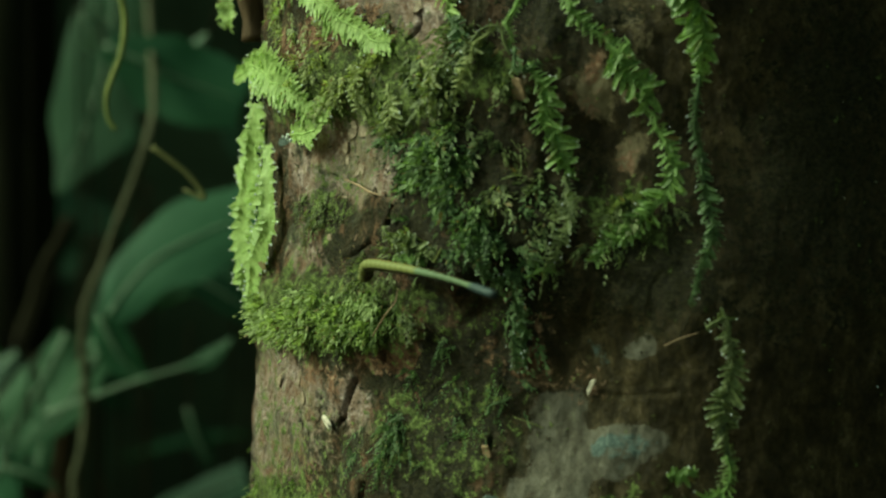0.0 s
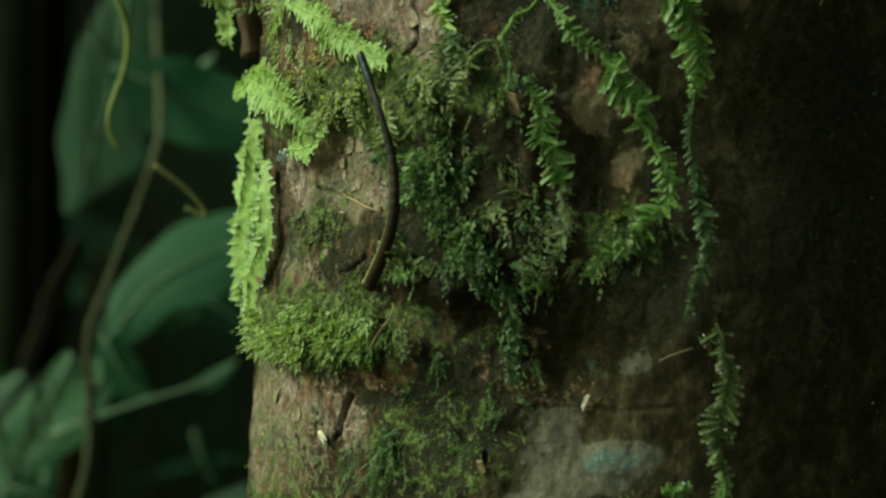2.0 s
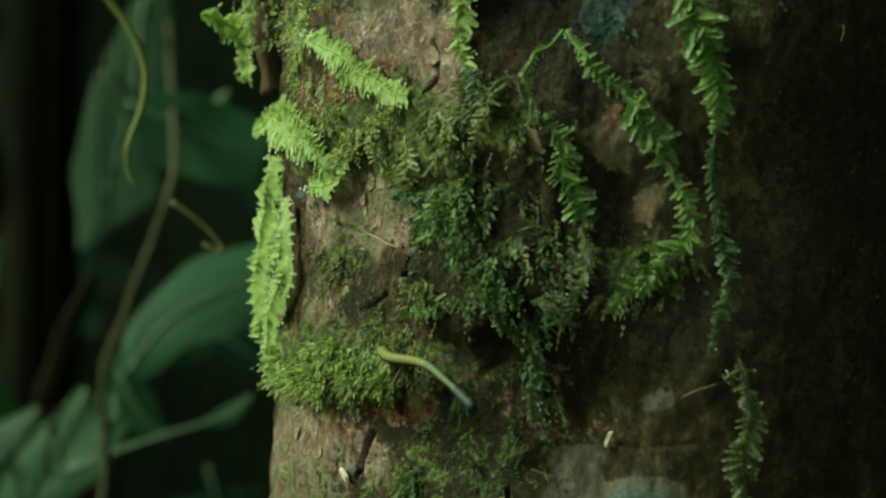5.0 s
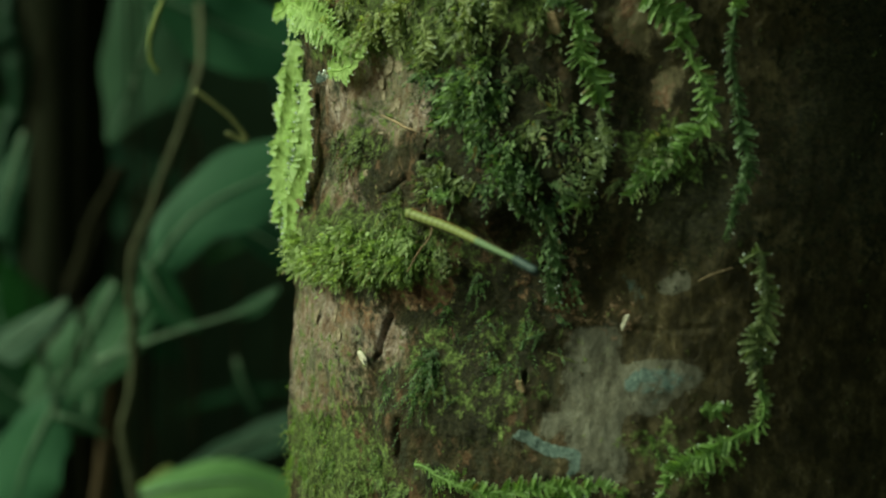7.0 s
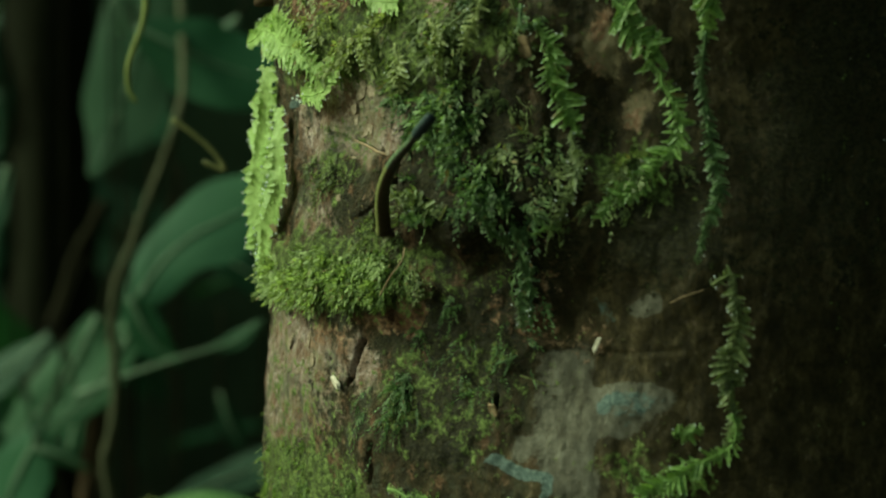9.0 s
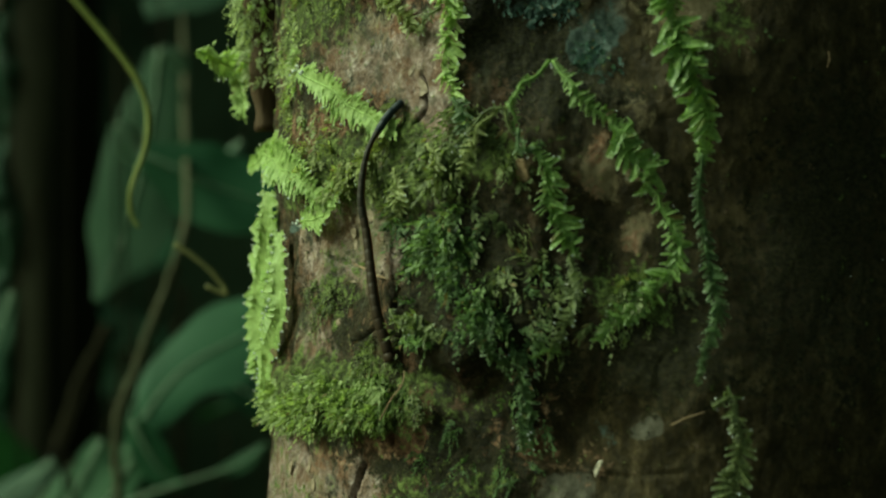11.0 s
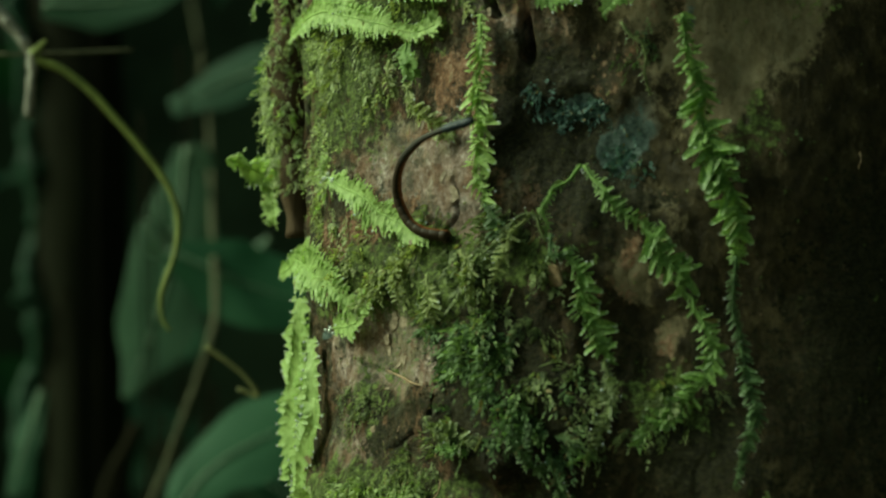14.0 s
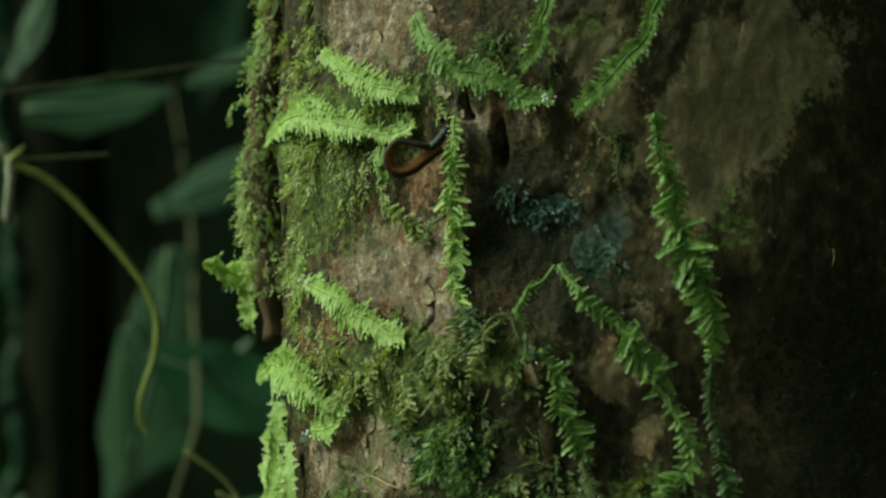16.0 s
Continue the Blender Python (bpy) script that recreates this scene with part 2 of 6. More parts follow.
# Both far barks are near black: the deep background's shade is in their colour.
SHADED_MOSSY_BARK = stem_material("shaded_mossy_bark", (0.007, 0.0075, 0.004), (0.014, 0.0155, 0.008), 25, 0.95, 0.05)
SHADED_FAR_BARK = stem_material("shaded_far_bark", (0.004, 0.0035, 0.002), (0.014, 0.013, 0.006), 40, 0.95, 0.05)

# ---- the trunk's own relief, stains and painted shade: angle, height mm, spread, spread mm, amount ----
RELIEF = [
    (-32.4, 15.8, 9.8, 16.7, 3.2),
    (-55.9, -8.4, 20.7, 6.1, 2.2),
    (-46.1, 34.6, 27.2, 6.1, 1.5),
    (-24.0, 5.3, 5.0, 10.0, 1.5),
    (-8.7, 65.1, 17.1, 13.3, -1.6),
    (-6.4, 23.3, 12.6, 16.7, -1.8),
    (-24.0, -22.3, 17.3, 13.3, -4.2),
    (-17.2, 55.7, 9.8, 7.8, -2),
    (-16.3, -9.9, 6.2, 7.8, -2.5),
    (-24.5, 75.9, 1.2, 4.2, -6),
    (-29.5, 84.0, 1, 2.4, -5),
    (-53.0, 88.9, 21.9, 6.7, 1.8),
    (-45.0, 18.4, 7.4, 6.7, -0.6),
    (-76.6, 10.5, 9.8, 17.8, 1.0),
    (-0.2, 7.3, 2.0, 44.4, 0.3),
    (-31.6, -6.6, 8.1, 4.2, -3.5),
]
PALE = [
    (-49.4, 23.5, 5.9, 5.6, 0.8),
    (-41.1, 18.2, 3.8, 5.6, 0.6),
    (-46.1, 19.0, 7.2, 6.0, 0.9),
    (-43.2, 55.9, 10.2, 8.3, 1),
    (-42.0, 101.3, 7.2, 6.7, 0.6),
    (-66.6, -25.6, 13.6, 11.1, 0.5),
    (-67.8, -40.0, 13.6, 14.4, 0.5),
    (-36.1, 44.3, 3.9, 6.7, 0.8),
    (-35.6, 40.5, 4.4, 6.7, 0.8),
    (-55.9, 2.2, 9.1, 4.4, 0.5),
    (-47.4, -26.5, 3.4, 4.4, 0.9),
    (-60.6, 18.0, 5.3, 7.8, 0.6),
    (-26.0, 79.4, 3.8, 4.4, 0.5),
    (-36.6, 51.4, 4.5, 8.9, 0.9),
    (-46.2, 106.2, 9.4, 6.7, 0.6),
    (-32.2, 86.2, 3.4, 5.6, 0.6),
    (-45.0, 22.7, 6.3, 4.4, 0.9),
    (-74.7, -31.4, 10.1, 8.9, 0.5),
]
RED = [
    (-25.0, 83.0, 4.0, 8.0, 0.5),
    (-9.0, 78.0, 4.0, 9.0, 0.35),
    (-16.0, 70.0, 3.5, 5.0, 0.4),
    (-55.9, -21.2, 5.9, 4.4, 0.5),
    (-59.5, -41.1, 7.1, 6.7, 0.5),
    (-45.0, -16.1, 4.1, 4.4, 0.6),
    (-24.0, -17.2, 5.0, 4.4, 0.45),
    (-16.3, -22.0, 4.1, 3.3, 0.4),
    (-13.0, 36.5, 2.0, 2.2, 0.6),
    (-24.0, 36.0, 2.8, 3.3, 0.5),
    (-49.0, 49.3, 6.2, 3.3, 0.5),
    (-32.7, 68.9, 2.5, 6.7, 0.6),
    (-43.0, 101.7, 5.3, 3.3, 0.6),
    (-41.1, 40.5, 3.8, 3.3, 0.6),
    (-54.5, 45.4, 10.2, 4.4, 0.45),
    (-37.9, 72.3, 3.2, 6.1, 1),
    (-41.1, -13.7, 2.1, 5.6, 0.9),
    (-40.1, 60.7, 5.8, 2.8, 0.9),
    (-57.0, 42.0, 9.8, 3.9, 0.4),
    (-46.1, 2.2, 4.3, 3.3, 0.3),
    (-38.3, -10.4, 1.8, 4.4, 0.6),
    (-31.9, 98.3, 5.1, 4.4, 0.5),
    (-15.0, 29.5, 3.3, 5.6, 0.5),
    (-10.3, 20.4, 3.2, 4.4, 0.5),
    (-20.5, -8.9, 4.2, 6.7, 0.4),
]
GREY = [
    (-18.7, -33.3, 4.1, 11.1, 0.8),
    (-16.9, -38.8, 3.8, 11.1, 1),
    (-9.7, -32.4, 4.3, 3.9, 0.9),
    (-8.0, -13.3, 2.3, 2.4, 1),
    (-11.6, 60.2, 2.7, 3.9, 0.9),
    (-15.1, 54.5, 2.7, 5.0, 0.5),
    (-26.2, -39.4, 4.5, 5.6, 0.2),
]
TAN = [
    (-9.0, 70.0, 5.5, 9.0, 0.45),
    (-3.0, 62.0, 5.0, 10.0, 0.35),
    (-13.5, 84.0, 5.0, 8.0, 0.5),
    (-13.0, -20.0, 7.0, 7.0, 0.2),
    (-13.6, 32.5, 2.7, 5.6, 0.75),
    (-9.7, 21.4, 2.9, 3.9, 0.75),
    (-7.1, 35.4, 2.0, 5.6, 0.6),
    (-11.0, 43.5, 3.3, 4.4, 0.5),
    (-1.2, 72.8, 4.3, 13.3, 1),
    (5.2, 82.9, 6.8, 16.7, 0.9),
    (-12.6, 94.0, 3.4, 6.7, 0.6),
    (14.0, 92.4, 7.2, 11.1, 0.4),
]
CYAN = [
    (-11.6, 60.0, 2.4, 3.3, 0.7),
    (-14.1, 55.9, 1.9, 2.9, 0.6),
    (-9.0, -32.9, 3.3, 2.4, 0.45),
    (-12.3, -32.0, 2.0, 1.6, 0.4),
    (-23.9, -43.4, 3.3, 1.3, 1),
    (-21.4, -46.7, 1.0, 2.8, 0.8),
    (-19.4, 62.1, 3.9, 1.8, 1),
    (-14.1, 53.8, 2.7, 4.4, 0.6),
    (-64.8, 26.3, 2.1, 1.0, 1),
    (-4.3, 79.3, 1.7, 4.4, 0.5),
    (-13.0, -16.9, 1.6, 2.2, 0.4),
]
MOSSY = [
    (-74.0, -28.0, 9.0, 12.0, 0.45),
    (-58.0, -34.0, 8.0, 9.0, 0.35),
    (-52.0, 17.0, 7.0, 8.0, 0.3),
    (-55.9, -9.0, 21.4, 7.8, 1),
    (-44.0, 34.4, 21.9, 6.7, 1),
    (-59.8, 73.4, 11.5, 15.6, 0.8),
    (-65.3, -52.4, 17.2, 10.0, 1),
    (-31.6, -23.7, 8.1, 5.6, 0.3),
    (-41.1, -32.9, 5.8, 7.8, 0.6),
    (-53.0, 86.6, 23.0, 7.8, 1),
    (-84.5, 14.4, 7.4, 22.2, 1),
    (2.9, 57.5, 3.0, 6.1, 0.7),
    (-10.3, 9.3, 6.0, 6.7, 0.7),
    (-25.5, -25.5, 5.9, 5.6, 0.25),
    (-30.0, -37.7, 5.5, 6.7, 0.4),
    (-54.5, 11.1, 8.6, 6.7, 0.3),
    (-26.3, 93.5, 4.7, 5.6, 0.5),
    (-7.6, -44.4, 5.9, 5.6, 0.6),
    (-16.7, 94.7, 4.2, 4.4, 0.5),
    (9.3, 81.8, 4.2, 6.7, 0.35),
    (-40.1, 25.6, 5.7, 4.4, 0.5),
]
# Some are algae stains, most are shade painted under mats, cushion and fronds.
ALGAE_SHADE = [
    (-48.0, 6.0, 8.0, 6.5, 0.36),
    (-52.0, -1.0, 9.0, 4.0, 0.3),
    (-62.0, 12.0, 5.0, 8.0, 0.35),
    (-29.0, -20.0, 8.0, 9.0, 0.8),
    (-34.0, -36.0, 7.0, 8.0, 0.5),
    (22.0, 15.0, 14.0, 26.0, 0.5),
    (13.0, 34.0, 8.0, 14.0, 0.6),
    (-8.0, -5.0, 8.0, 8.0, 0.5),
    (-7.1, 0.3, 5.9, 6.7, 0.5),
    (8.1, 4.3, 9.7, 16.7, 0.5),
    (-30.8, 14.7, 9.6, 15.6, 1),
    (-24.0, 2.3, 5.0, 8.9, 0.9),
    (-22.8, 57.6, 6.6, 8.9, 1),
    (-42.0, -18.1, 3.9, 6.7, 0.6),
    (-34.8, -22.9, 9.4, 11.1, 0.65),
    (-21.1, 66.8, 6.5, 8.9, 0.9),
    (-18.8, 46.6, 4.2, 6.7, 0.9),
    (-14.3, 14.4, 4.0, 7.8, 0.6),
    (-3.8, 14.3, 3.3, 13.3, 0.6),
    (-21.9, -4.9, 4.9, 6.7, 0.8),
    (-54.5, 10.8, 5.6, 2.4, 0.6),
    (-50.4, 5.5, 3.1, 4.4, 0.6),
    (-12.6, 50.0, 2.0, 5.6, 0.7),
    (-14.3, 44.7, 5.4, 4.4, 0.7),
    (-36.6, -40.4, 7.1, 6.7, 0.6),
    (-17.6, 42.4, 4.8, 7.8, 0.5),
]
CRACKS = [
    ([(-48.0, -22.4), (-49.2, -25.6), (-49.9, -27.9), (-50.8, -30.9)], 0.9, 3.6),
    ([(-36.8, 51.7), (-36.2, 47.4), (-36.5, 44.3), (-38.1, 42.4)], 0.6, 1.6),
    ([(-38.9, 18.1), (-38.6, 13.9)], 0.8, 2.0),
    ([(-40.1, 10.9), (-40.4, 7.8)], 0.8, 2.2),
    ([(-44.5, 4.4), (-46.1, 2.4), (-48.5, 1.3)], 0.7, 0.8),
    ([(-45.8, -42.1), (-46.0, -49.1)], 1.2, 2.6),
    ([(-43.0, -9.6), (-41.1, -13.7), (-43.2, -18.1)], 0.8, 1.8),
    ([(-55.9, 18.9), (-46.1, 14.6), (-40.1, 12.6)], 0.5, 0.7),
    ([(-68.5, 81.9), (-71.7, 73.1), (-74.1, 64.0)], 1.4, 3.0),
    ([(-73.0, 34.1), (-67.8, 20.7), (-66.6, 13.7)], 1.2, 3.0),
    ([(-22.6, -23.3), (-17.0, -22.6), (-11.0, -23.2), (-4.4, -22.3)], 0.8, 0.3),
    ([(-27.7, -33.8), (-27.1, -31.7)], 0.8, 2),
]

LATTICE = np.random.RandomState(7).rand(256, 256)


def soft_noise(u, v, salt=0):
    """Smooth value noise from 0 to 1."""
    u, v = np.asarray(u) + 31.7 * salt, np.asarray(v) + 17.3 * salt
    iu, iv = np.floor(u).astype(int), np.floor(v).astype(int)
    fu, fv = u - iu, v - iv
    fu, fv = fu * fu * (3 - 2 * fu), fv * fv * (3 - 2 * fv)
    a, b = LATTICE[iu % 256, iv % 256], LATTICE[(iu + 1) % 256, iv % 256]
    c, d = LATTICE[iu % 256, (iv + 1) % 256], LATTICE[(iu + 1) % 256, (iv + 1) % 256]
    return (a * (1 - fu) + b * fu) * (1 - fv) + (c * (1 - fu) + d * fu) * fv


def blobs_at(th, z, blobs, power=2.0):
    """How much of a set of soft patches lies at (angle, height mm)."""
    wu = (soft_noise(th / 4.0, z / 6.0, 3) - 0.5) * 5
    wv = (soft_noise(th / 4.0, z / 6.0, 4) - 0.5) * 6
    total = np.zeros(np.broadcast(th, z).shape)
    for bt, bz, rt, rz, h in blobs:
        d = ((th + wu - bt) / rt) ** 2 + ((z + wv - bz) / rz) ** 2
        total = total + h * np.exp(-0.7 * d ** (power / 2))
    return total


def groove(th, z):
    """Depth in mm of the cracks at (angle, height mm)."""
    s = th * RAD * math.pi / 180 / MM
    s = s + (soft_noise(s / 2.2, z / 2.2, 8) - 0.5) * 1.6
    deep = np.zeros(np.broadcast(th, z).shape)
    for line, width, depth in CRACKS:
        for (t0, z0), (t1, z1) in zip(line, line[1:]):
            s0, s1 = (a * RAD * math.pi / 180 / MM for a in (t0, t1))
            dx, dz = s1 - s0, z1 - z0
            k = np.clip(((s - s0) * dx + (z - z0) * dz) / (dx * dx + dz * dz + 1e-9), 0, 1)
            d2 = (s - s0 - k * dx) ** 2 + (z - z0 - k * dz) ** 2
            deep = np.maximum(deep, depth * np.exp(-d2 / (0.5 * width) ** 2))
    return deep


def relief(th, z):
    """The bark's height over the plain round trunk, in mm, at (angle in degrees, height in mm over Z0)."""
    th, z = np.asarray(th, float), np.asarray(z, float)
    s = th * RAD * math.pi / 180 / MM
    h = blobs_at(th, z, RELIEF, 3.0)
    h = h + (soft_noise(s / 26, z / 30, 1) - 0.5) * 2.6 + (soft_noise(s / 9, z / 12, 2) - 0.5) * (0.4 + 1.1 / (1 + np.exp((th + 8) / 6.0)))
    h = h + np.maximum(0, -z - 20) * 0.02
    return h


def fine_relief(th, z):
    s = th * RAD * math.pi / 180 / MM
    n = (soft_noise(s / 3.4, z / 5.0, 5) - 0.5) * 0.8 + (soft_noise(s / 1.4, z / 2.0, 6) - 0.5) * 0.45
    flake = soft_noise(s / 6.0, z / 9.0, 9)
    calm = 0.3 + 0.7 / (1 + np.exp((th + 8) / 6.0))          # the shaded side is smooth
    return (n + 0.4 * np.clip((flake - 0.58) * 9, 0, 1)) * calm - groove(th, z)


def on_bark(th, z, lift=0.0):
    """World places on the bark, lift mm off it; arrays or single numbers."""
    r = RAD + (relief(th, z) + lift) * MM
    a = np.radians(th)
    return np.stack([AX + r * np.sin(a), AY - r * np.cos(a), Z0 + np.asarray(z, float) * MM + 0 * r], -1)


def outward(th):
    a = np.radians(th)
    return np.stack([np.sin(a), -np.cos(a), 0 * a], -1)


def build_trunk():
    th = np.concatenate([np.arange(-180, -100, 5.0), np.arange(-100, 62, 0.27), np.arange(62, 180, 5.0)])
    z = np.concatenate([np.arange(-1200, -80, 40.0), np.arange(-80, 150, 0.42), np.arange(150, 1500, 45.0)])
    T, Z = np.meshgrid(th, z)
    r = RAD + (relief(T, Z) + fine_relief(T, Z)) * MM + np.where(Z < -300, ((-300 - Z) / 900.0) ** 2 * 0.03, 0)
    a = np.radians(T)
    co = np.stack([AX + r * np.sin(a), AY - r * np.cos(a), Z0 + Z * MM], -1).reshape(-1, 3)
    nr, nc = T.shape
    i = np.arange(nr - 1)[:, None] * nc
    j = np.arange(nc)[None, :]
    k = (j + 1) % nc
    quads = np.stack([i + j, i + k, i + nc + k, i + nc + j], -1).reshape(-1, 4)
    me = bpy.data.meshes.new("trunk")
    me.vertices.add(len(co))
    me.vertices.foreach_set("co", co.ravel())
    me.loops.add(quads.size)
    me.loops.foreach_set("vertex_index", quads.ravel().astype(np.int32))
    me.polygons.add(len(quads))
    me.polygons.foreach_set("loop_start", np.arange(0, quads.size, 4, dtype=np.int32))
    me.polygons.foreach_set("use_smooth", np.ones(len(quads), bool))
    me.update(calc_edges=True)
    for name, blobs in (("pale", PALE), ("red", RED), ("grey", GREY), ("cyan", CYAN), ("moss", MOSSY), ("algae_shade", ALGAE_SHADE), ("tan", TAN)):
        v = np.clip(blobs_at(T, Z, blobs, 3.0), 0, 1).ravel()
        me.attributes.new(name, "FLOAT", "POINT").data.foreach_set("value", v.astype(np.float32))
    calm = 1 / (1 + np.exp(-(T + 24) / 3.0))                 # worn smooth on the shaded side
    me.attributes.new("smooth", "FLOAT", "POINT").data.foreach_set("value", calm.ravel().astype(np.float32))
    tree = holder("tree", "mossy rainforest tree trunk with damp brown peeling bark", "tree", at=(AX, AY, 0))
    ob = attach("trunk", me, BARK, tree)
    ob.matrix_basis = Matrix.Translation((-AX, -AY, 0))
    return tree


tree = build_trunk()


def bark_flakes(tree, count):
    """Thin curled flakes of peeling bark, each a part of the tree, where the pale and reddish bark shows."""
    rs = random.Random(5)
    spots = PALE
    for _ in range(count):
        bt, bz, rt, rz, h = rs.choice(spots)
        th, z = bt + rs.gauss(0, 0.5) * rt, bz + rs.gauss(0, 0.5) * rz
        w, hgt = rs.uniform(1.0, 3.2) * MM, rs.uniform(1.2, 4.0) * MM
        n = Vector(outward(np.float64(th)))
        x = Vector((0, 0, 1)).cross(n)
        ring = []
        for k in range(9):
            a = 2 * math.pi * k / 9
            q = rs.uniform(0.65, 1.15)
            ring.append((math.cos(a) * w * 0.5 * q, math.sin(a) * hgt * 0.5 * q))
        curl = rs.uniform(0.0, 0.08)
        v = [(a, b, curl * abs(a) - 0.3 * MM) for a, b in ring] + [(a * 0.92, b * 0.92, curl * abs(a) + 0.14 * MM) for a, b in ring]
        f = [tuple(range(9))[::-1], tuple(range(9, 18))] + [(k, (k + 1) % 9, 9 + (k + 1) % 9, 9 + k) for k in range(9)]
        m = Matrix.Translation(Vector(on_bark(th, z, 0.0)) - Vector((AX, AY, 0))) @ Matrix((x, Vector((0, 0, 1)), n)).transposed().to_4x4()
        attach("bark_flake", mesh_from("bark_flake", v, f, False), FLAKE, tree, m=m @ pose(0, 0, 0, rs.uniform(-5, 5), rs.uniform(-5, 5), rs.uniform(-40, 40)))


bark_flakes(tree, 60)

# ---- the forest around: ground and dark distance ----
def build_ground():
    n = 60
    x = np.sign(np.linspace(-1, 1, n)) * np.abs(np.linspace(-1, 1, n)) ** 3 * 60
    X, Y = np.meshgrid(x, x)
    Zg = (soft_noise(X * 3, Y * 3, 1) - 0.5) * 0.06 + (soft_noise(X / 3, Y / 3, 2) - 0.5) * 0.3 * np.clip(np.hypot(X, Y) - 1, 0, 1)
    co = np.stack([X, Y, Zg], -1).reshape(-1, 3)
    q = [(r * n + c, r * n + c + 1, (r + 1) * n + c + 1, (r + 1) * n + c) for r in range(n - 1) for c in range(n - 1)]
    t = Tex("leaf_litter")
    f = t.noise(30, 5, 0.7)
    t.base(t.ramp(f, (0.3, (0.012, 0.009, 0.005)), (0.7, (0.07, 0.05, 0.025))), 0.8, 0.3)
    t.bump(f, 0.8, 0.02)
    tagged(attach("ground", mesh_from("ground", co, q), t.mat), "dark forest floor with damp leaf litter", "ground", kind="structure")


def build_backdrop():
    """Dark forest closing the place behind, on the shaded side and behind the camera."""
    t = Tex("forest_dark")
    f = t.noise(1.6, 5, 0.7)
    t.base(t.ramp(f, (0.4, (0.017, 0.023, 0.012)), (0.65, (0.046, 0.066, 0.034))), 0.9, 0.1)
    v, q = [], []
    angles = np.radians(np.arange(-62, 160, 6.0))       # from the far left, round the back, to behind the camera
    for k, a in enumerate(angles):
        for h in (-0.1, 1.0, 2.2, 3.6, 5.0):
            r = 3.0 + 0.25 * math.sin(k * 1.7) + 0.2 * h - (0.9 if h > 4 else 0)
            v.append((AX + r * math.sin(a), AY + r * math.cos(a), h))
    for k in range(len(angles) - 1):
        for h in range(4):
            q.append((k * 5 + h, k * 5 + h + 1, k * 5 + h + 6, k * 5 + h + 5))
    tagged(attach("backdrop", mesh_from("backdrop", v, q), t.mat), "dark out-of-focus rainforest in the distance", "backdrop", kind="structure")


build_ground()
build_backdrop()


# ---- tubes and leaves ----
def smooth_path(points, steps=8):
    p = [Vector(q) for q in points]
    p = [p[0] * 2 - p[1]] + p + [p[-1] * 2 - p[-2]]
    out = []
    for i in range(1, len(p) - 2):
        for s in range(steps):
            u = s / steps
            out.append(0.5 * ((2 * p[i]) + (p[i + 1] - p[i - 1]) * u + (2 * p[i - 1] - 5 * p[i] + 4 * p[i + 1] - p[i + 2]) * u * u
                              + (3 * p[i] - p[i - 1] - 3 * p[i + 1] + p[i + 2]) * u ** 3))
    out.append(p[-2])
    return out


def tube(points, radius, sides=8, rough=0.0, origin=(0, 0, 0)):
    """Verts and faces of a round tapered rod along the points; radius: one number or a function of 0..1."""
    o = Vector(origin)
    v, f = [], []
    n = len(points)
    up = Vector((0.3, -0.8, 0.5))
    for i, p in enumerate(points):
        tan = (points[min(i + 1, n - 1)] - points[max(i - 1, 0)]).normalized()
        a = tan.cross(up).normalized()
        b = a.cross(tan)
        r = radius(i / (n - 1)) if callable(radius) else radius
        for k in range(sides):
            w = 2 * math.pi * k / sides
            rr = r * (1 + rough * (noise.noise((p + a * math.cos(w) * r * 3) * (0.35 / r)) if rough else 0))
            v.append(p - o + a * math.cos(w) * rr + b * math.sin(w) * rr)
    for i in range(n - 1):
        for k in range(sides):
            f.append((i * sides + k, i * sides + (k + 1) % sides, (i + 1) * sides + (k + 1) % sides, (i + 1) * sides + k))
    f.append(tuple(range(sides))[::-1])
    f.append(tuple((n - 1) * sides + k for k in range(sides)))
    return v, f


def facing(base, tip, roll=0.0, lean=0.35):
    """The pose of a leaf from base to tip that turns its upper side to the viewer's side and the sky."""
    base, tip = Vector(base), Vector(tip)
    x = (tip - base).normalized()
    z = Vector((-0.25, -0.8, 0.55))
    z = (z - x * z.dot(x)).normalized()
    y = z.cross(x)
    m = Matrix((x, y, z)).transposed().to_4x4()
    return Matrix.Translation(base) @ m @ pose(0, 0, 0, roll, 0, 0)


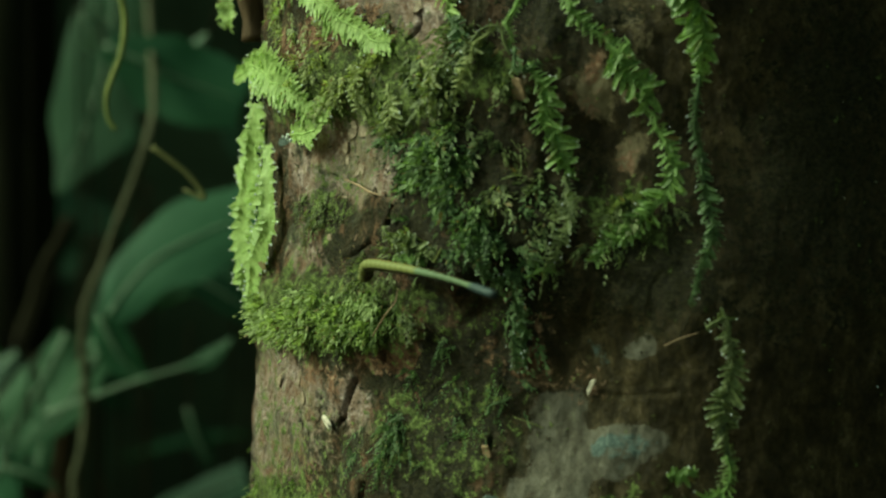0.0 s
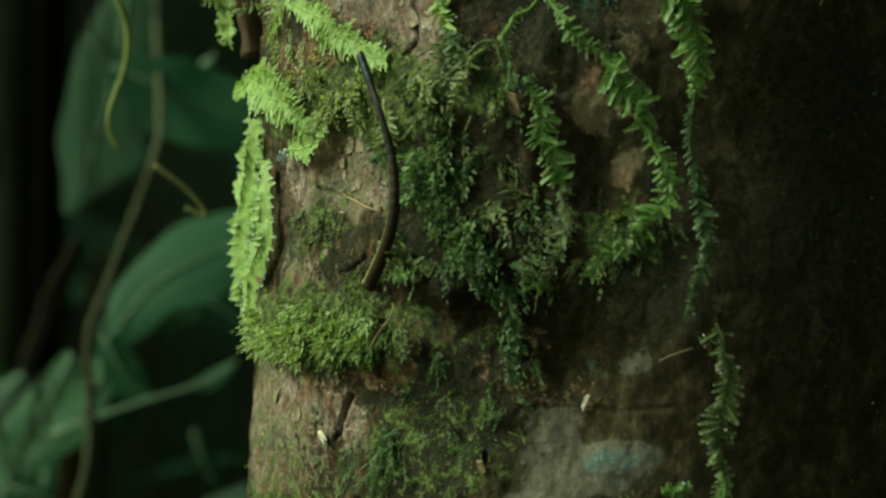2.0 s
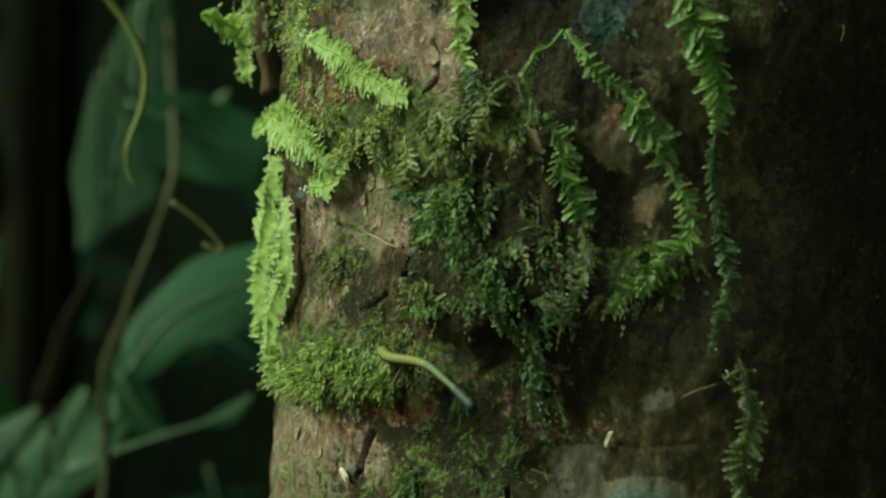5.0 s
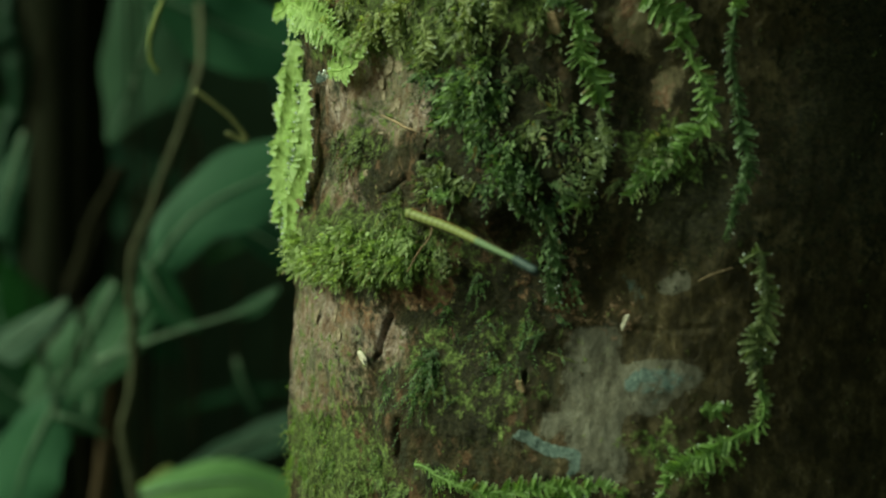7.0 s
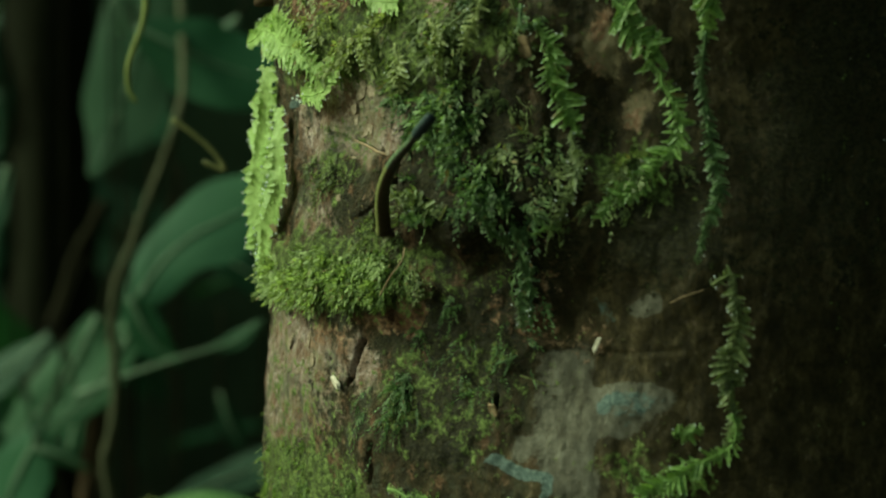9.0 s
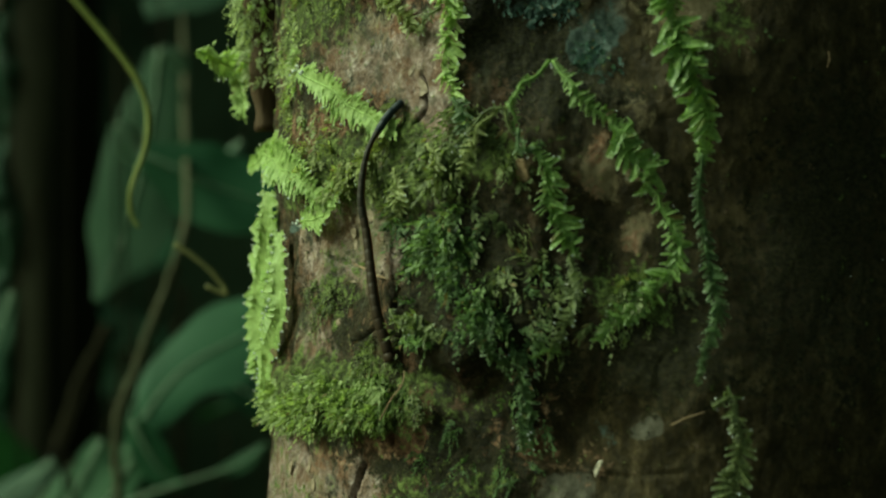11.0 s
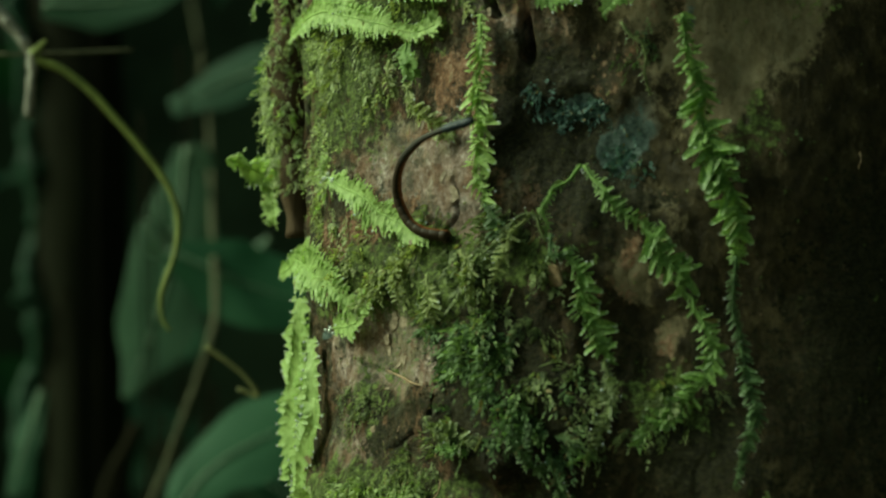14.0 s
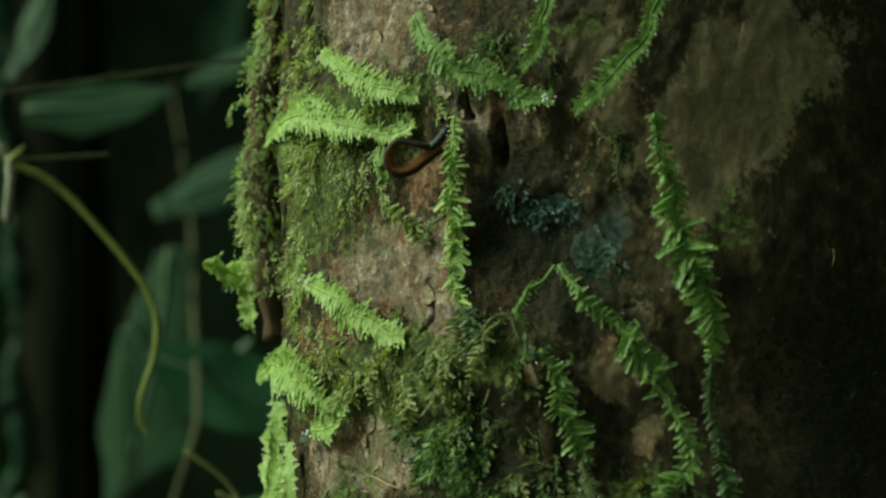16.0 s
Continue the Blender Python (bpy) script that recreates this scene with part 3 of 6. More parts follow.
# ---- leafy plants behind the trunk ----
def leaf_plant(label, line, halves, material):
    """A broad leaf along a mid line with its half widths, folded at the midrib, with a stalk down to the ground."""
    base = Vector(line[0])
    pts = smooth_path(line, 7)
    total = len(pts) - 1
    wide = np.interp(np.linspace(0, 1, total + 1), np.linspace(0, 1, len(halves)), halves)
    wide = np.convolve(np.pad(wide, 2, mode="edge"), (0.1, 0.2, 0.4, 0.2, 0.1), "valid")
    plant = holder("leafy_plant", label, "plant", "leaves behind the trunk", base)
    rs = random.Random(label + str(len(line)))
    lean, phase = rs.uniform(-0.25, 0.25), rs.uniform(0, 6)
    v, f, rib = [], [], []
    for i, p in enumerate(pts):
        tan = (pts[min(i + 1, total)] - pts[max(i - 1, 0)]).normalized()
        up = Vector((-0.25, -0.85, 0.45 + lean))
        up = (up - tan * up.dot(tan)).normalized()
        side = up.cross(tan)
        u = i / total
        rib.append(p - base + up * 0.0006)
        for q in (-1, -0.66, -0.33, 0, 0.33, 0.66, 1):
            w = wide[i] * (1 + 0.05 * math.sin(u * 17 + q * 3 + phase))
            rise = (0.10 * abs(q) - 0.16 * q * q) * w + 0.05 * w * math.sin(u * 8 + 2 * q + phase) * abs(q)
            v.append(p - base + side * q * w + up * rise)
    for i in range(total):
        for j in range(6):
            f.append((i * 7 + j, (i + 1) * 7 + j, (i + 1) * 7 + j + 1, i * 7 + j + 1))
    leaf = attach("leaf_blade", mesh_from("leaf_blade", v, f), material, plant)
    rv, rf = tube(rib, lambda u: 0.0011 * (1.1 - u), 6)
    attach("midrib", mesh_from("midrib", rv, rf), MIDRIB, leaf)
    back = (base - Vector(line[1])).normalized()
    foot = Vector((base.x - 0.05, base.y + 0.25, -0.02))
    way = smooth_path([base, base + back * 0.02 + Vector((0, 0.05, -0.01)), foot + Vector((0.01, 0, 0.6)), foot])
    sv, sf = tube(way, 0.0008, 6, 0, base)
    attach("leaf_stalk", mesh_from("leaf_stalk", sv, sf), SHADED_FAR_BARK, plant)
    return plant


def rod(name, label, category, points, radius, material, rough=0.0, sides=9, steps=8, parts=()):
    pts = smooth_path(points, steps)
    v, f = tube(pts, radius, sides, rough, pts[0])
    ob = attach(name, mesh_from(name, v, f), material)
    ob.location = pts[0]
    return tagged(ob, label, category)


leaf_plant('broad dull green leaf hanging point down', [(-0.1792, 0.700, 1.3714), (-0.1832, 0.700, 1.3370), (-0.1906, 0.700, 1.2966), (-0.2011, 0.700, 1.2628), (-0.2136, 0.700, 1.2339)], [0.0063, 0.0226, 0.0288, 0.0225, 0.0019], LEAF_DIM)
leaf_plant('broad dull green leaf reaching behind the trunk', [(-0.1670, 0.580, 1.3007), (-0.1478, 0.580, 1.2919), (-0.1286, 0.580, 1.2832), (-0.1013, 0.580, 1.2743)], [0.0055, 0.0182, 0.0231, 0.0164], LEAF_FRESH)
# These two pale leaves are added as the light spots on the broad leaves.
leaf_plant('small pale spotted leaf catching the light', [(-0.1844, 0.610, 1.3194), (-0.1768, 0.610, 1.3089), (-0.1703, 0.610, 1.2968)], [0.0023, 0.0092, 0.0023], LEAF_PALE)
leaf_plant('small pale leaf catching the light', [(-0.1205, 0.600, 1.3086), (-0.1313, 0.600, 1.2962), (-0.1385, 0.600, 1.2838)], [0.0011, 0.0090, 0.0028], LEAF_PALE)
leaf_plant('broad green leaf with a pale midrib', [(-0.1696, 0.560, 1.1567), (-0.1603, 0.560, 1.1754), (-0.1442, 0.560, 1.1954), (-0.1216, 0.560, 1.2088), (-0.0923, 0.560, 1.2208)], [0.0016, 0.0113, 0.0177, 0.0214, 0.0160], LEAF_FRESH)
leaf_plant('dark green leaf under a broad leaf', [(-0.1482, 0.640, 1.1951), (-0.1293, 0.640, 1.1871), (-0.1118, 0.640, 1.1765), (-0.0944, 0.640, 1.1635)], [0.0035, 0.0081, 0.0099, 0.0029], LEAF_DARK)
leaf_plant('narrow curved green leaf', [(-0.1646, 0.550, 1.1717), (-0.1582, 0.550, 1.1585), (-0.1514, 0.550, 1.1490), (-0.1408, 0.550, 1.1412)], [0.0048, 0.0091, 0.0075, 0.0011], LEAF_FRESH)
leaf_plant('narrow lance-shaped green leaf with a bent tip', [(-0.1869, 0.540, 1.1275), (-0.1659, 0.540, 1.1354), (-0.1450, 0.540, 1.1428), (-0.1267, 0.540, 1.1482), (-0.1131, 0.540, 1.1532), (-0.1021, 0.540, 1.1618)], [0.0008, 0.0008, 0.0008, 0.0010, 0.0052, 0.0008], LEAF_MID)
leaf_plant('dull green leaf low in the undergrowth', [(-0.1897, 0.600, 1.1617), (-0.1995, 0.600, 1.1421), (-0.2135, 0.600, 1.1197), (-0.2318, 0.600, 1.0987)], [0.0040, 0.0136, 0.0188, 0.0103], LEAF_MID)
leaf_plant('green leaf low in the undergrowth', [(-0.2131, 0.580, 1.1077), (-0.2228, 0.580, 1.0885), (-0.2311, 0.580, 1.0693), (-0.2366, 0.580, 1.0445)], [0.0056, 0.0174, 0.0214, 0.0142], LEAF_FRESH)
leaf_plant('upright green leaf low in the undergrowth', [(-0.2116, 0.630, 1.0856), (-0.2073, 0.630, 1.1058), (-0.2029, 0.630, 1.1260), (-0.1971, 0.630, 1.1433)], [0.0035, 0.0106, 0.0099, 0.0023], LEAF_FRESH)
leaf_plant('broad green leaf low at the edge', [(-0.2721, 0.650, 1.1182), (-0.2544, 0.650, 1.1036), (-0.2366, 0.650, 1.0904), (-0.2248, 0.650, 1.0714)], [0.0061, 0.0139, 0.0133, 0.0024], LEAF_MID)
leaf_plant('drooping green leaf below a broad leaf', [(-0.1619, 0.580, 1.1721), (-0.1734, 0.580, 1.1489), (-0.1884, 0.580, 1.1256), (-0.2104, 0.580, 1.1064)], [0.0050, 0.0099, 0.0111, 0.0028], LEAF_MID)
leaf_plant('light green leaf with yellowish spots', [(-0.1641, 0.510, 1.0693), (-0.1426, 0.510, 1.0741), (-0.1173, 0.510, 1.0768), (-0.0920, 0.510, 1.0719)], [0.0036, 0.0113, 0.0117, 0.0061], LEAF_LIGHT)
leaf_plant('small notched green leaf low in the undergrowth', [(-0.2122, 0.570, 1.0992), (-0.2000, 0.570, 1.0958), (-0.1883, 0.570, 1.0894)], [0.0033, 0.0050, 0.0008], LEAF_MID)
leaf_plant('dull green leaf at the edge of the undergrowth', [(-0.2493, 0.660, 1.2376), (-0.2568, 0.660, 1.2125), (-0.2658, 0.660, 1.1828)], [0.0030, 0.0091, 0.0037], LEAF_DARK)
leaf_plant('dark green leaf low in the undergrowth', [(-0.2315, 0.680, 1.1479), (-0.2528, 0.680, 1.1311), (-0.2773, 0.680, 1.1158)], [0.0031, 0.0130, 0.0125], LEAF_DARK)
leaf_plant('dark green leaf near the trunk foot', [(-0.1665, 0.620, 1.0613), (-0.1379, 0.620, 1.0749), (-0.1037, 0.620, 1.0889)], [0.0029, 0.0104, 0.0114], LEAF_DARK)
leaf_plant('dull leaf in deep shade', [(-0.1479, 0.730, 1.1141), (-0.1428, 0.730, 1.0983), (-0.1351, 0.730, 1.0825)], [0.0013, 0.0064, 0.0026], LEAF_DARK)
leaf_plant('pointed green leaf in the upper shade', [(-0.2437, 0.640, 1.4393), (-0.2152, 0.640, 1.4390), (-0.1897, 0.640, 1.4410), (-0.1648, 0.640, 1.4467)], [0.0073, 0.0170, 0.0133, 0.0009], LEAF_DIM)
leaf_plant('dull green leaf in the upper shade', [(-0.2379, 0.660, 1.5114), (-0.2457, 0.660, 1.4864), (-0.2580, 0.660, 1.4617)], [0.0063, 0.0120, 0.0031], LEAF_DARK)
leaf_plant('dark green leaf behind the trunk edge', [(-0.1213, 0.700, 1.4240), (-0.1531, 0.700, 1.4077), (-0.1879, 0.700, 1.3932)], [0.0126, 0.0183, 0.0057], LEAF_DARK)
leaf_plant('small pale leaf in deep shade', [(-0.1736, 0.680, 1.3689), (-0.1675, 0.680, 1.3640), (-0.1615, 0.680, 1.3554)], [0.0019, 0.0055, 0.0018], LEAF_PALE)
leaf_plant('dark green leaf above the pointed leaf', [(-0.1237, 0.730, 1.4936), (-0.1500, 0.730, 1.4813), (-0.1730, 0.730, 1.4723)], [0.0099, 0.0112, 0.0026], LEAF_DARK)
rod('tendril', 'thin yellow-green curling vine tendril', 'tendril', [(-0.1359, 0.200, 1.3158), (-0.1280, 0.200, 1.3125), (-0.1198, 0.200, 1.3058), (-0.1116, 0.200, 1.2966), (-0.1042, 0.200, 1.2875), (-0.0985, 0.200, 1.2793), (-0.0956, 0.200, 1.2719), (-0.0950, 0.200, 1.2654), (-0.0961, 0.200, 1.2581), (-0.0988, 0.200, 1.2509), (-0.1001, 0.200, 1.2461), (-0.0998, 0.200, 1.2404), (-0.0977, 0.200, 1.2367)], lambda u: 0.0012 * (1.0 - 0.55 * u), TENDRIL, 0)
rod('liana', 'thin grey-brown crooked liana out of focus', 'liana', [(-0.2803, 1.300, 1.6190), (-0.2441, 1.150, 1.5064), (-0.1986, 0.900, 1.4044), (-0.1623, 0.680, 1.3356), (-0.1453, 0.580, 1.2956), (-0.1351, 0.520, 1.2667), (-0.1348, 0.500, 1.2502), (-0.1410, 0.500, 1.2323), (-0.1485, 0.500, 1.2129), (-0.1547, 0.500, 1.1955), (-0.1610, 0.500, 1.1806), (-0.1630, 0.500, 1.1657), (-0.1622, 0.500, 1.1482), (-0.1614, 0.500, 1.1308), (-0.1634, 0.500, 1.1146), (-0.1664, 0.500, 1.1008), (-0.1639, 0.500, 1.0859), (-0.1609, 0.500, 1.0696), (-0.1584, 0.500, 1.0409)], lambda u: 0.0016 + 0.0008 * u, LIANA, 0.4)
rod('twig', 'thin yellowish twig with a bent end', 'twig', [(-0.0873, 0.200, 1.2318), (-0.0817, 0.200, 1.2278), (-0.0761, 0.200, 1.2230), (-0.0726, 0.200, 1.2175), (-0.0785, 0.200, 1.2198)], lambda u: 0.0008 * (1.0 - 0.3 * u), TWIG, 0)
rod('liana', 'dark slanting liana in the undergrowth', 'liana', [(-0.2164, 0.750, 1.2204), (-0.2310, 0.750, 1.1913), (-0.2408, 0.750, 1.1622), (-0.2489, 0.750, 1.1363), (-0.2587, 0.750, 1.1103), (-0.2669, 0.750, 1.0779), (-0.2800, 0.750, 1.0258)], 0.005, SHADED_FAR_BARK, 0.4)
rod('aerial_root', 'pale grey aerial root with a hanging tip', 'root', [(-0.1565, 0.200, 1.3443), (-0.1465, 0.200, 1.3302), (-0.1415, 0.200, 1.3238), (-0.1374, 0.200, 1.3178), (-0.1372, 0.200, 1.3120), (-0.1379, 0.200, 1.2991)], lambda u: 0.0017 * (1.05 - 0.35 * u), ROOT, 0.6)
rod('bud', 'small green leaf bud on the aerial root', 'bud', [(-0.1362, 0.197, 1.3167), (-0.1345, 0.197, 1.3186), (-0.1322, 0.197, 1.3212)], lambda u: 0.0016 * (1.05 - 0.9 * u), TENDRIL, 0)
rod('twig', 'thin straight green stem crossing the dark', 'twig', [(-0.1525, 0.220, 1.3418), (-0.1284, 0.220, 1.3446), (-0.1027, 0.220, 1.3470), (-0.0684, 0.220, 1.3505)], 0.0005, LIANA, 0)
rod('twig', 'thin straight green stem crossing the dark', 'twig', [(-0.1524, 0.220, 1.3221), (-0.1302, 0.220, 1.3220), (-0.1114, 0.220, 1.3223)], 0.0006, LIANA, 0)
rod('stem', 'thin brown plant stem in the undergrowth', 'stem', [(-0.1897, 0.600, 1.1227), (-0.1925, 0.600, 1.1003), (-0.1945, 0.600, 1.0779), (-0.1981, 0.600, 1.0499), (-0.2009, 0.600, 1.0107)], 0.0048, BROWN_STEM, 0.3)
rod('stem', 'thin green stem joining a light leaf', 'stem', [(-0.1761, 0.580, 1.0642), (-0.1701, 0.580, 1.0648), (-0.1637, 0.580, 1.0703), (-0.1583, 0.580, 1.0731)], 0.0016, TENDRIL, 0)


def far_tree():
    """A dark trunk far behind, with moss hanging down one side."""
    tree_far = holder("far_tree", "dark mossy tree trunk in the shade behind", "tree", at=(-0.381, 1.35, 0))
    way = smooth_path([(0.005, 0, 2.6), (-0.005, 0, 1.9), (-0.005, 0, 1.2), (0, 0, 0.5), (0, 0, 0.0)])
    v, f = tube(way, 0.04, 24, 0.35)
    attach("trunk", mesh_from("trunk", v, f), SHADED_MOSSY_BARK, tree_far)
    rs = random.Random(3)
    for k in range(7):
        z = 0.95 + 0.12 * k
        x = -0.045 + rs.uniform(-0.01, 0.015)
        way = smooth_path([(x, -0.012, z + 0.10), (x - 0.008, -0.02, z + 0.05), (x + 0.004, -0.02, z), (x - 0.004, -0.014, z - 0.05)])
        v, f = tube(way, lambda u: 0.013 * math.sin(math.pi * (0.12 + 0.8 * u)), 12, 0.9)
        attach("moss_clump", mesh_from("moss_clump", v, f), LEAF_DARK, tree_far, "hanging dark green moss" if k == 0 else "")


far_tree()
rod('mossy_liana', 'moss-covered liana along the trunk edge', 'liana', [(-0.0425, 0.07, 1.3442), (-0.0433, 0.07, 1.3311), (-0.0443, 0.07, 1.3182), (-0.0461, 0.07, 1.3041), (-0.0473, 0.07, 1.2902), (-0.0483, 0.07, 1.2802), (-0.0475, 0.07, 1.2689), (-0.0452, 0.07, 1.2576), (-0.0442, 0.07, 1.2478)], 0.0034, BROWN_STEM, 0.8)


def undergrowth(label, lo, hi, count, material, size):
    """Loose far leaves, one mesh: uncountable, far out of focus."""
    rs = random.Random(count)
    verts, faces = [], []
    for _ in range(count):
        p = Vector([rs.uniform(a, b) for a, b in zip(lo, hi)])
        d = Vector((rs.uniform(-1, 1), rs.uniform(-0.4, 0.4), rs.uniform(-0.9, 0.4))).normalized()
        m = facing(p, p + d, rs.uniform(-50, 50))
        L, w = size * rs.uniform(0.6, 1.4), size * rs.uniform(0.3, 0.55)
        b = len(verts)
        for u, k in ((0, 0.05), (0.2, 0.7), (0.45, 1.0), (0.75, 0.7), (1.0, 0.05)):
            for q in (-0.5, 0, 0.5):
                verts.append(m @ Vector((u * L, q * w * k, abs(q) * w * 0.2 - 0.15 * L * u * u)))
        for i in range(4):
            for j in range(2):
                c = b + i * 3 + j
                faces.append((c, c + 3, c + 4, c + 1))
    tagged(attach("undergrowth", mesh_from("undergrowth", verts, faces), material), label, "foliage", kind="stuff")


undergrowth("dark green forest undergrowth far out of focus", (-1.3, 1.2, 0.7), (0.15, 2.2, 2.3), 110, LEAF_DARK, 0.14)

# ---- fallen bits on the bark ----
def chip(label, spot, w, h, thick, material, turn):
    th, z = spot
    n = Vector(outward(np.float64(th)))
    p = Vector(on_bark(th, z, 0.35)) + n * 0.0006
    y = Vector((0, 0, 1))
    x = y.cross(n)
    rs = random.Random(int(th * 10 + z))
    ring = []
    for k in range(10):
        a = 2 * math.pi * k / 10
        q = 1 + rs.uniform(-0.25, 0.2)
        ring.append((math.copysign(abs(math.cos(a)) ** 0.6, math.cos(a)) * w * 0.5 * q, math.copysign(abs(math.sin(a)) ** 0.6, math.sin(a)) * h * 0.5 * q))
    v = [(a, b, 0) for a, b in ring] + [(a * 0.85, b * 0.88, thick + 0.2 * thick * math.sin(b / h * 5)) for a, b in ring]
    f = [tuple(range(10))[::-1], tuple(range(10, 20))] + [(k, (k + 1) % 10, 10 + (k + 1) % 10, 10 + k) for k in range(10)]
    ob = attach("bark_chip", mesh_from("bark_chip", v, f, False), material)
    ob.matrix_world = Matrix.Translation(p) @ Matrix((x, y, n)).transposed().to_4x4() @ pose(0, 0, 0, 12, -8, turn)
    return tagged(ob, label, "bark chip", "loose chips on the bark")


chip('flat reddish-brown bark flake lying on the bark', (-22.4, 31.9), 0.0028, 0.0042, 0.00035, CHIP, 3)
chip('pale splinter of bare wood on the bark', (-52.2, -30.6), 0.0044, 0.0014, 0.0006, WHITE_CHIP, -28)
chip('pale splinter of bare wood on the bark', (-14.3, -21.7), 0.0011, 0.0032, 0.0003, WHITE_CHIP, -28)
chip('small pointed brown bark scale', (-27.3, -33.8), 0.0018, 0.0026, 0.0004, CHIP, 20)
chip('pale bark knob on the trunk edge', (-83.5, 54.3), 0.0022, 0.0026, 0.0012, WHITE_CHIP, 0)


def filament(label, category, line, radius, material):
    """A thin thread lying loosely on the bark."""
    pts = smooth_path([on_bark(*spot) for spot in line], 8)
    v, f = tube(pts, radius, 6, 0, pts[0])
    ob = attach("filament", mesh_from("filament", v, f), material)
    ob.location = pts[0]
    return tagged(ob, label, category)


filament('pale dry rootlet hanging from the moss cushion', 'rootlet', [(-37.4, -4.2, 4.0), (-37.4, -6.6, 5.0), (-39.0, -9.1, 4.5), (-40.4, -11.5, 4.0), (-41.4, -13.2, 3.5)], 0.00013, CHIP)
filament('pale raised sliver grown across the bark', 'rootlet', [(-51.2, 16.9, -0.35), (-47.3, 15.1, -0.15), (-43.9, 13.9, -0.1), (-41.2, 12.9, -0.2), (-39.2, 12.1, -0.3)], 0.00024, CHIP)
filament('tiny curled pale moss stalk', 'rootlet', [(-22.4, 22.6, 5.0), (-21.5, 21.1, 6.0), (-20.7, 20.5, 6.5), (-20.5, 19.3, 6.5), (-21.1, 18.6, 6.0), (-21.6, 19.2, 6.0)], 7e-05, STALK)
filament('short pale stalk standing from the moss', 'rootlet', [(-31.0, 0.8, 5.0), (-29.9, 2.1, 6.5), (-29.2, 3.3, 7.0)], 0.00022, STALK)
filament('thin pale thread on the shaded bark', 'rootlet', [(4.5, 91.9, 1.0), (4.6, 94.1, 1.6), (3.9, 89.6, 1.0)], 9e-05, CHIP)
filament('thin pale thread on the shaded bark', 'rootlet', [(13.5, 49.5, 0.8), (13.7, 50.9, 1.4), (13.8, 52.5, 0.9)], 8e-05, CHIP)
filament('thin fallen rootlet across the bark', 'rootlet', [(-5.4, -13.9, 1.0), (-3.9, -12.7, 1.8), (-1.6, -11.5, 1.5)], 0.0001, CHIP)
filament('thin dry rootlet on smooth bark', 'rootlet', [(-24.1, -27.5, 1.0), (-21.8, -28.4, 1.6), (-20.2, -29.4, 1.0)], 0.00012, STALK)


# ---- moss mats: many short leafy shoots, each mat one stuff ----
def moss_mat(name, label, blobs, count, shoot, leaf, tone, crowd=9, gaps=0.42):
    rs = np.random.RandomState(len(name) * 31 + count)
    area = np.array([b[2] * b[3] * b[4] for b in blobs])
    pick = rs.choice(len(blobs), count, p=area / area.sum())
    B = np.array(blobs)[pick]
    r, a = np.minimum(np.abs(rs.normal(0, 0.72, count)), 1.2 * rs.rand(count) ** 0.4), rs.rand(count) * 2 * math.pi
    th, z = B[:, 0] + r * np.cos(a) * B[:, 2], B[:, 1] + r * np.sin(a) * B[:, 3]
    tuft = rs.randint(0, max(4, count // crowd), count)            # shoots stand together in tufts
    th = th[tuft] + rs.normal(0, 0.75, count)
    z = z[tuft] + rs.normal(0, 1.1, count)
    keep = soft_noise(th / 2.6, z / 4.0, 11) * 0.6 + soft_noise(th / 7, z / 10, 12) * 0.4 > gaps
    th, z, tuft = th[keep], z[keep], tuft[keep]
    leafy_shoots(name, label, on_bark(th, z, -0.3), outward(th), th, shoot, leaf, tone, rs, tuft)


def moss_on_rod(name, label, points, radius, count, shoot, leaf, tone):
    """Moss all round a liana."""
    rs = np.random.RandomState(count)
    pts = np.array([tuple(p) for p in smooth_path(points, 12)])
    i = rs.randint(0, len(pts) - 1, count)
    u = rs.rand(count, 1)
    mid = pts[i] * (1 - u) + pts[i + 1] * u
    th = rs.uniform(-180, 60, count)
    nor = outward(th)
    bulge = 0.6 + 0.9 * soft_noise(mid[:, 2] / MM / 7, th / 60, 13)[:, None]
    leafy_shoots(name, label, mid + nor * radius * bulge, nor, th, shoot, leaf, tone, rs)


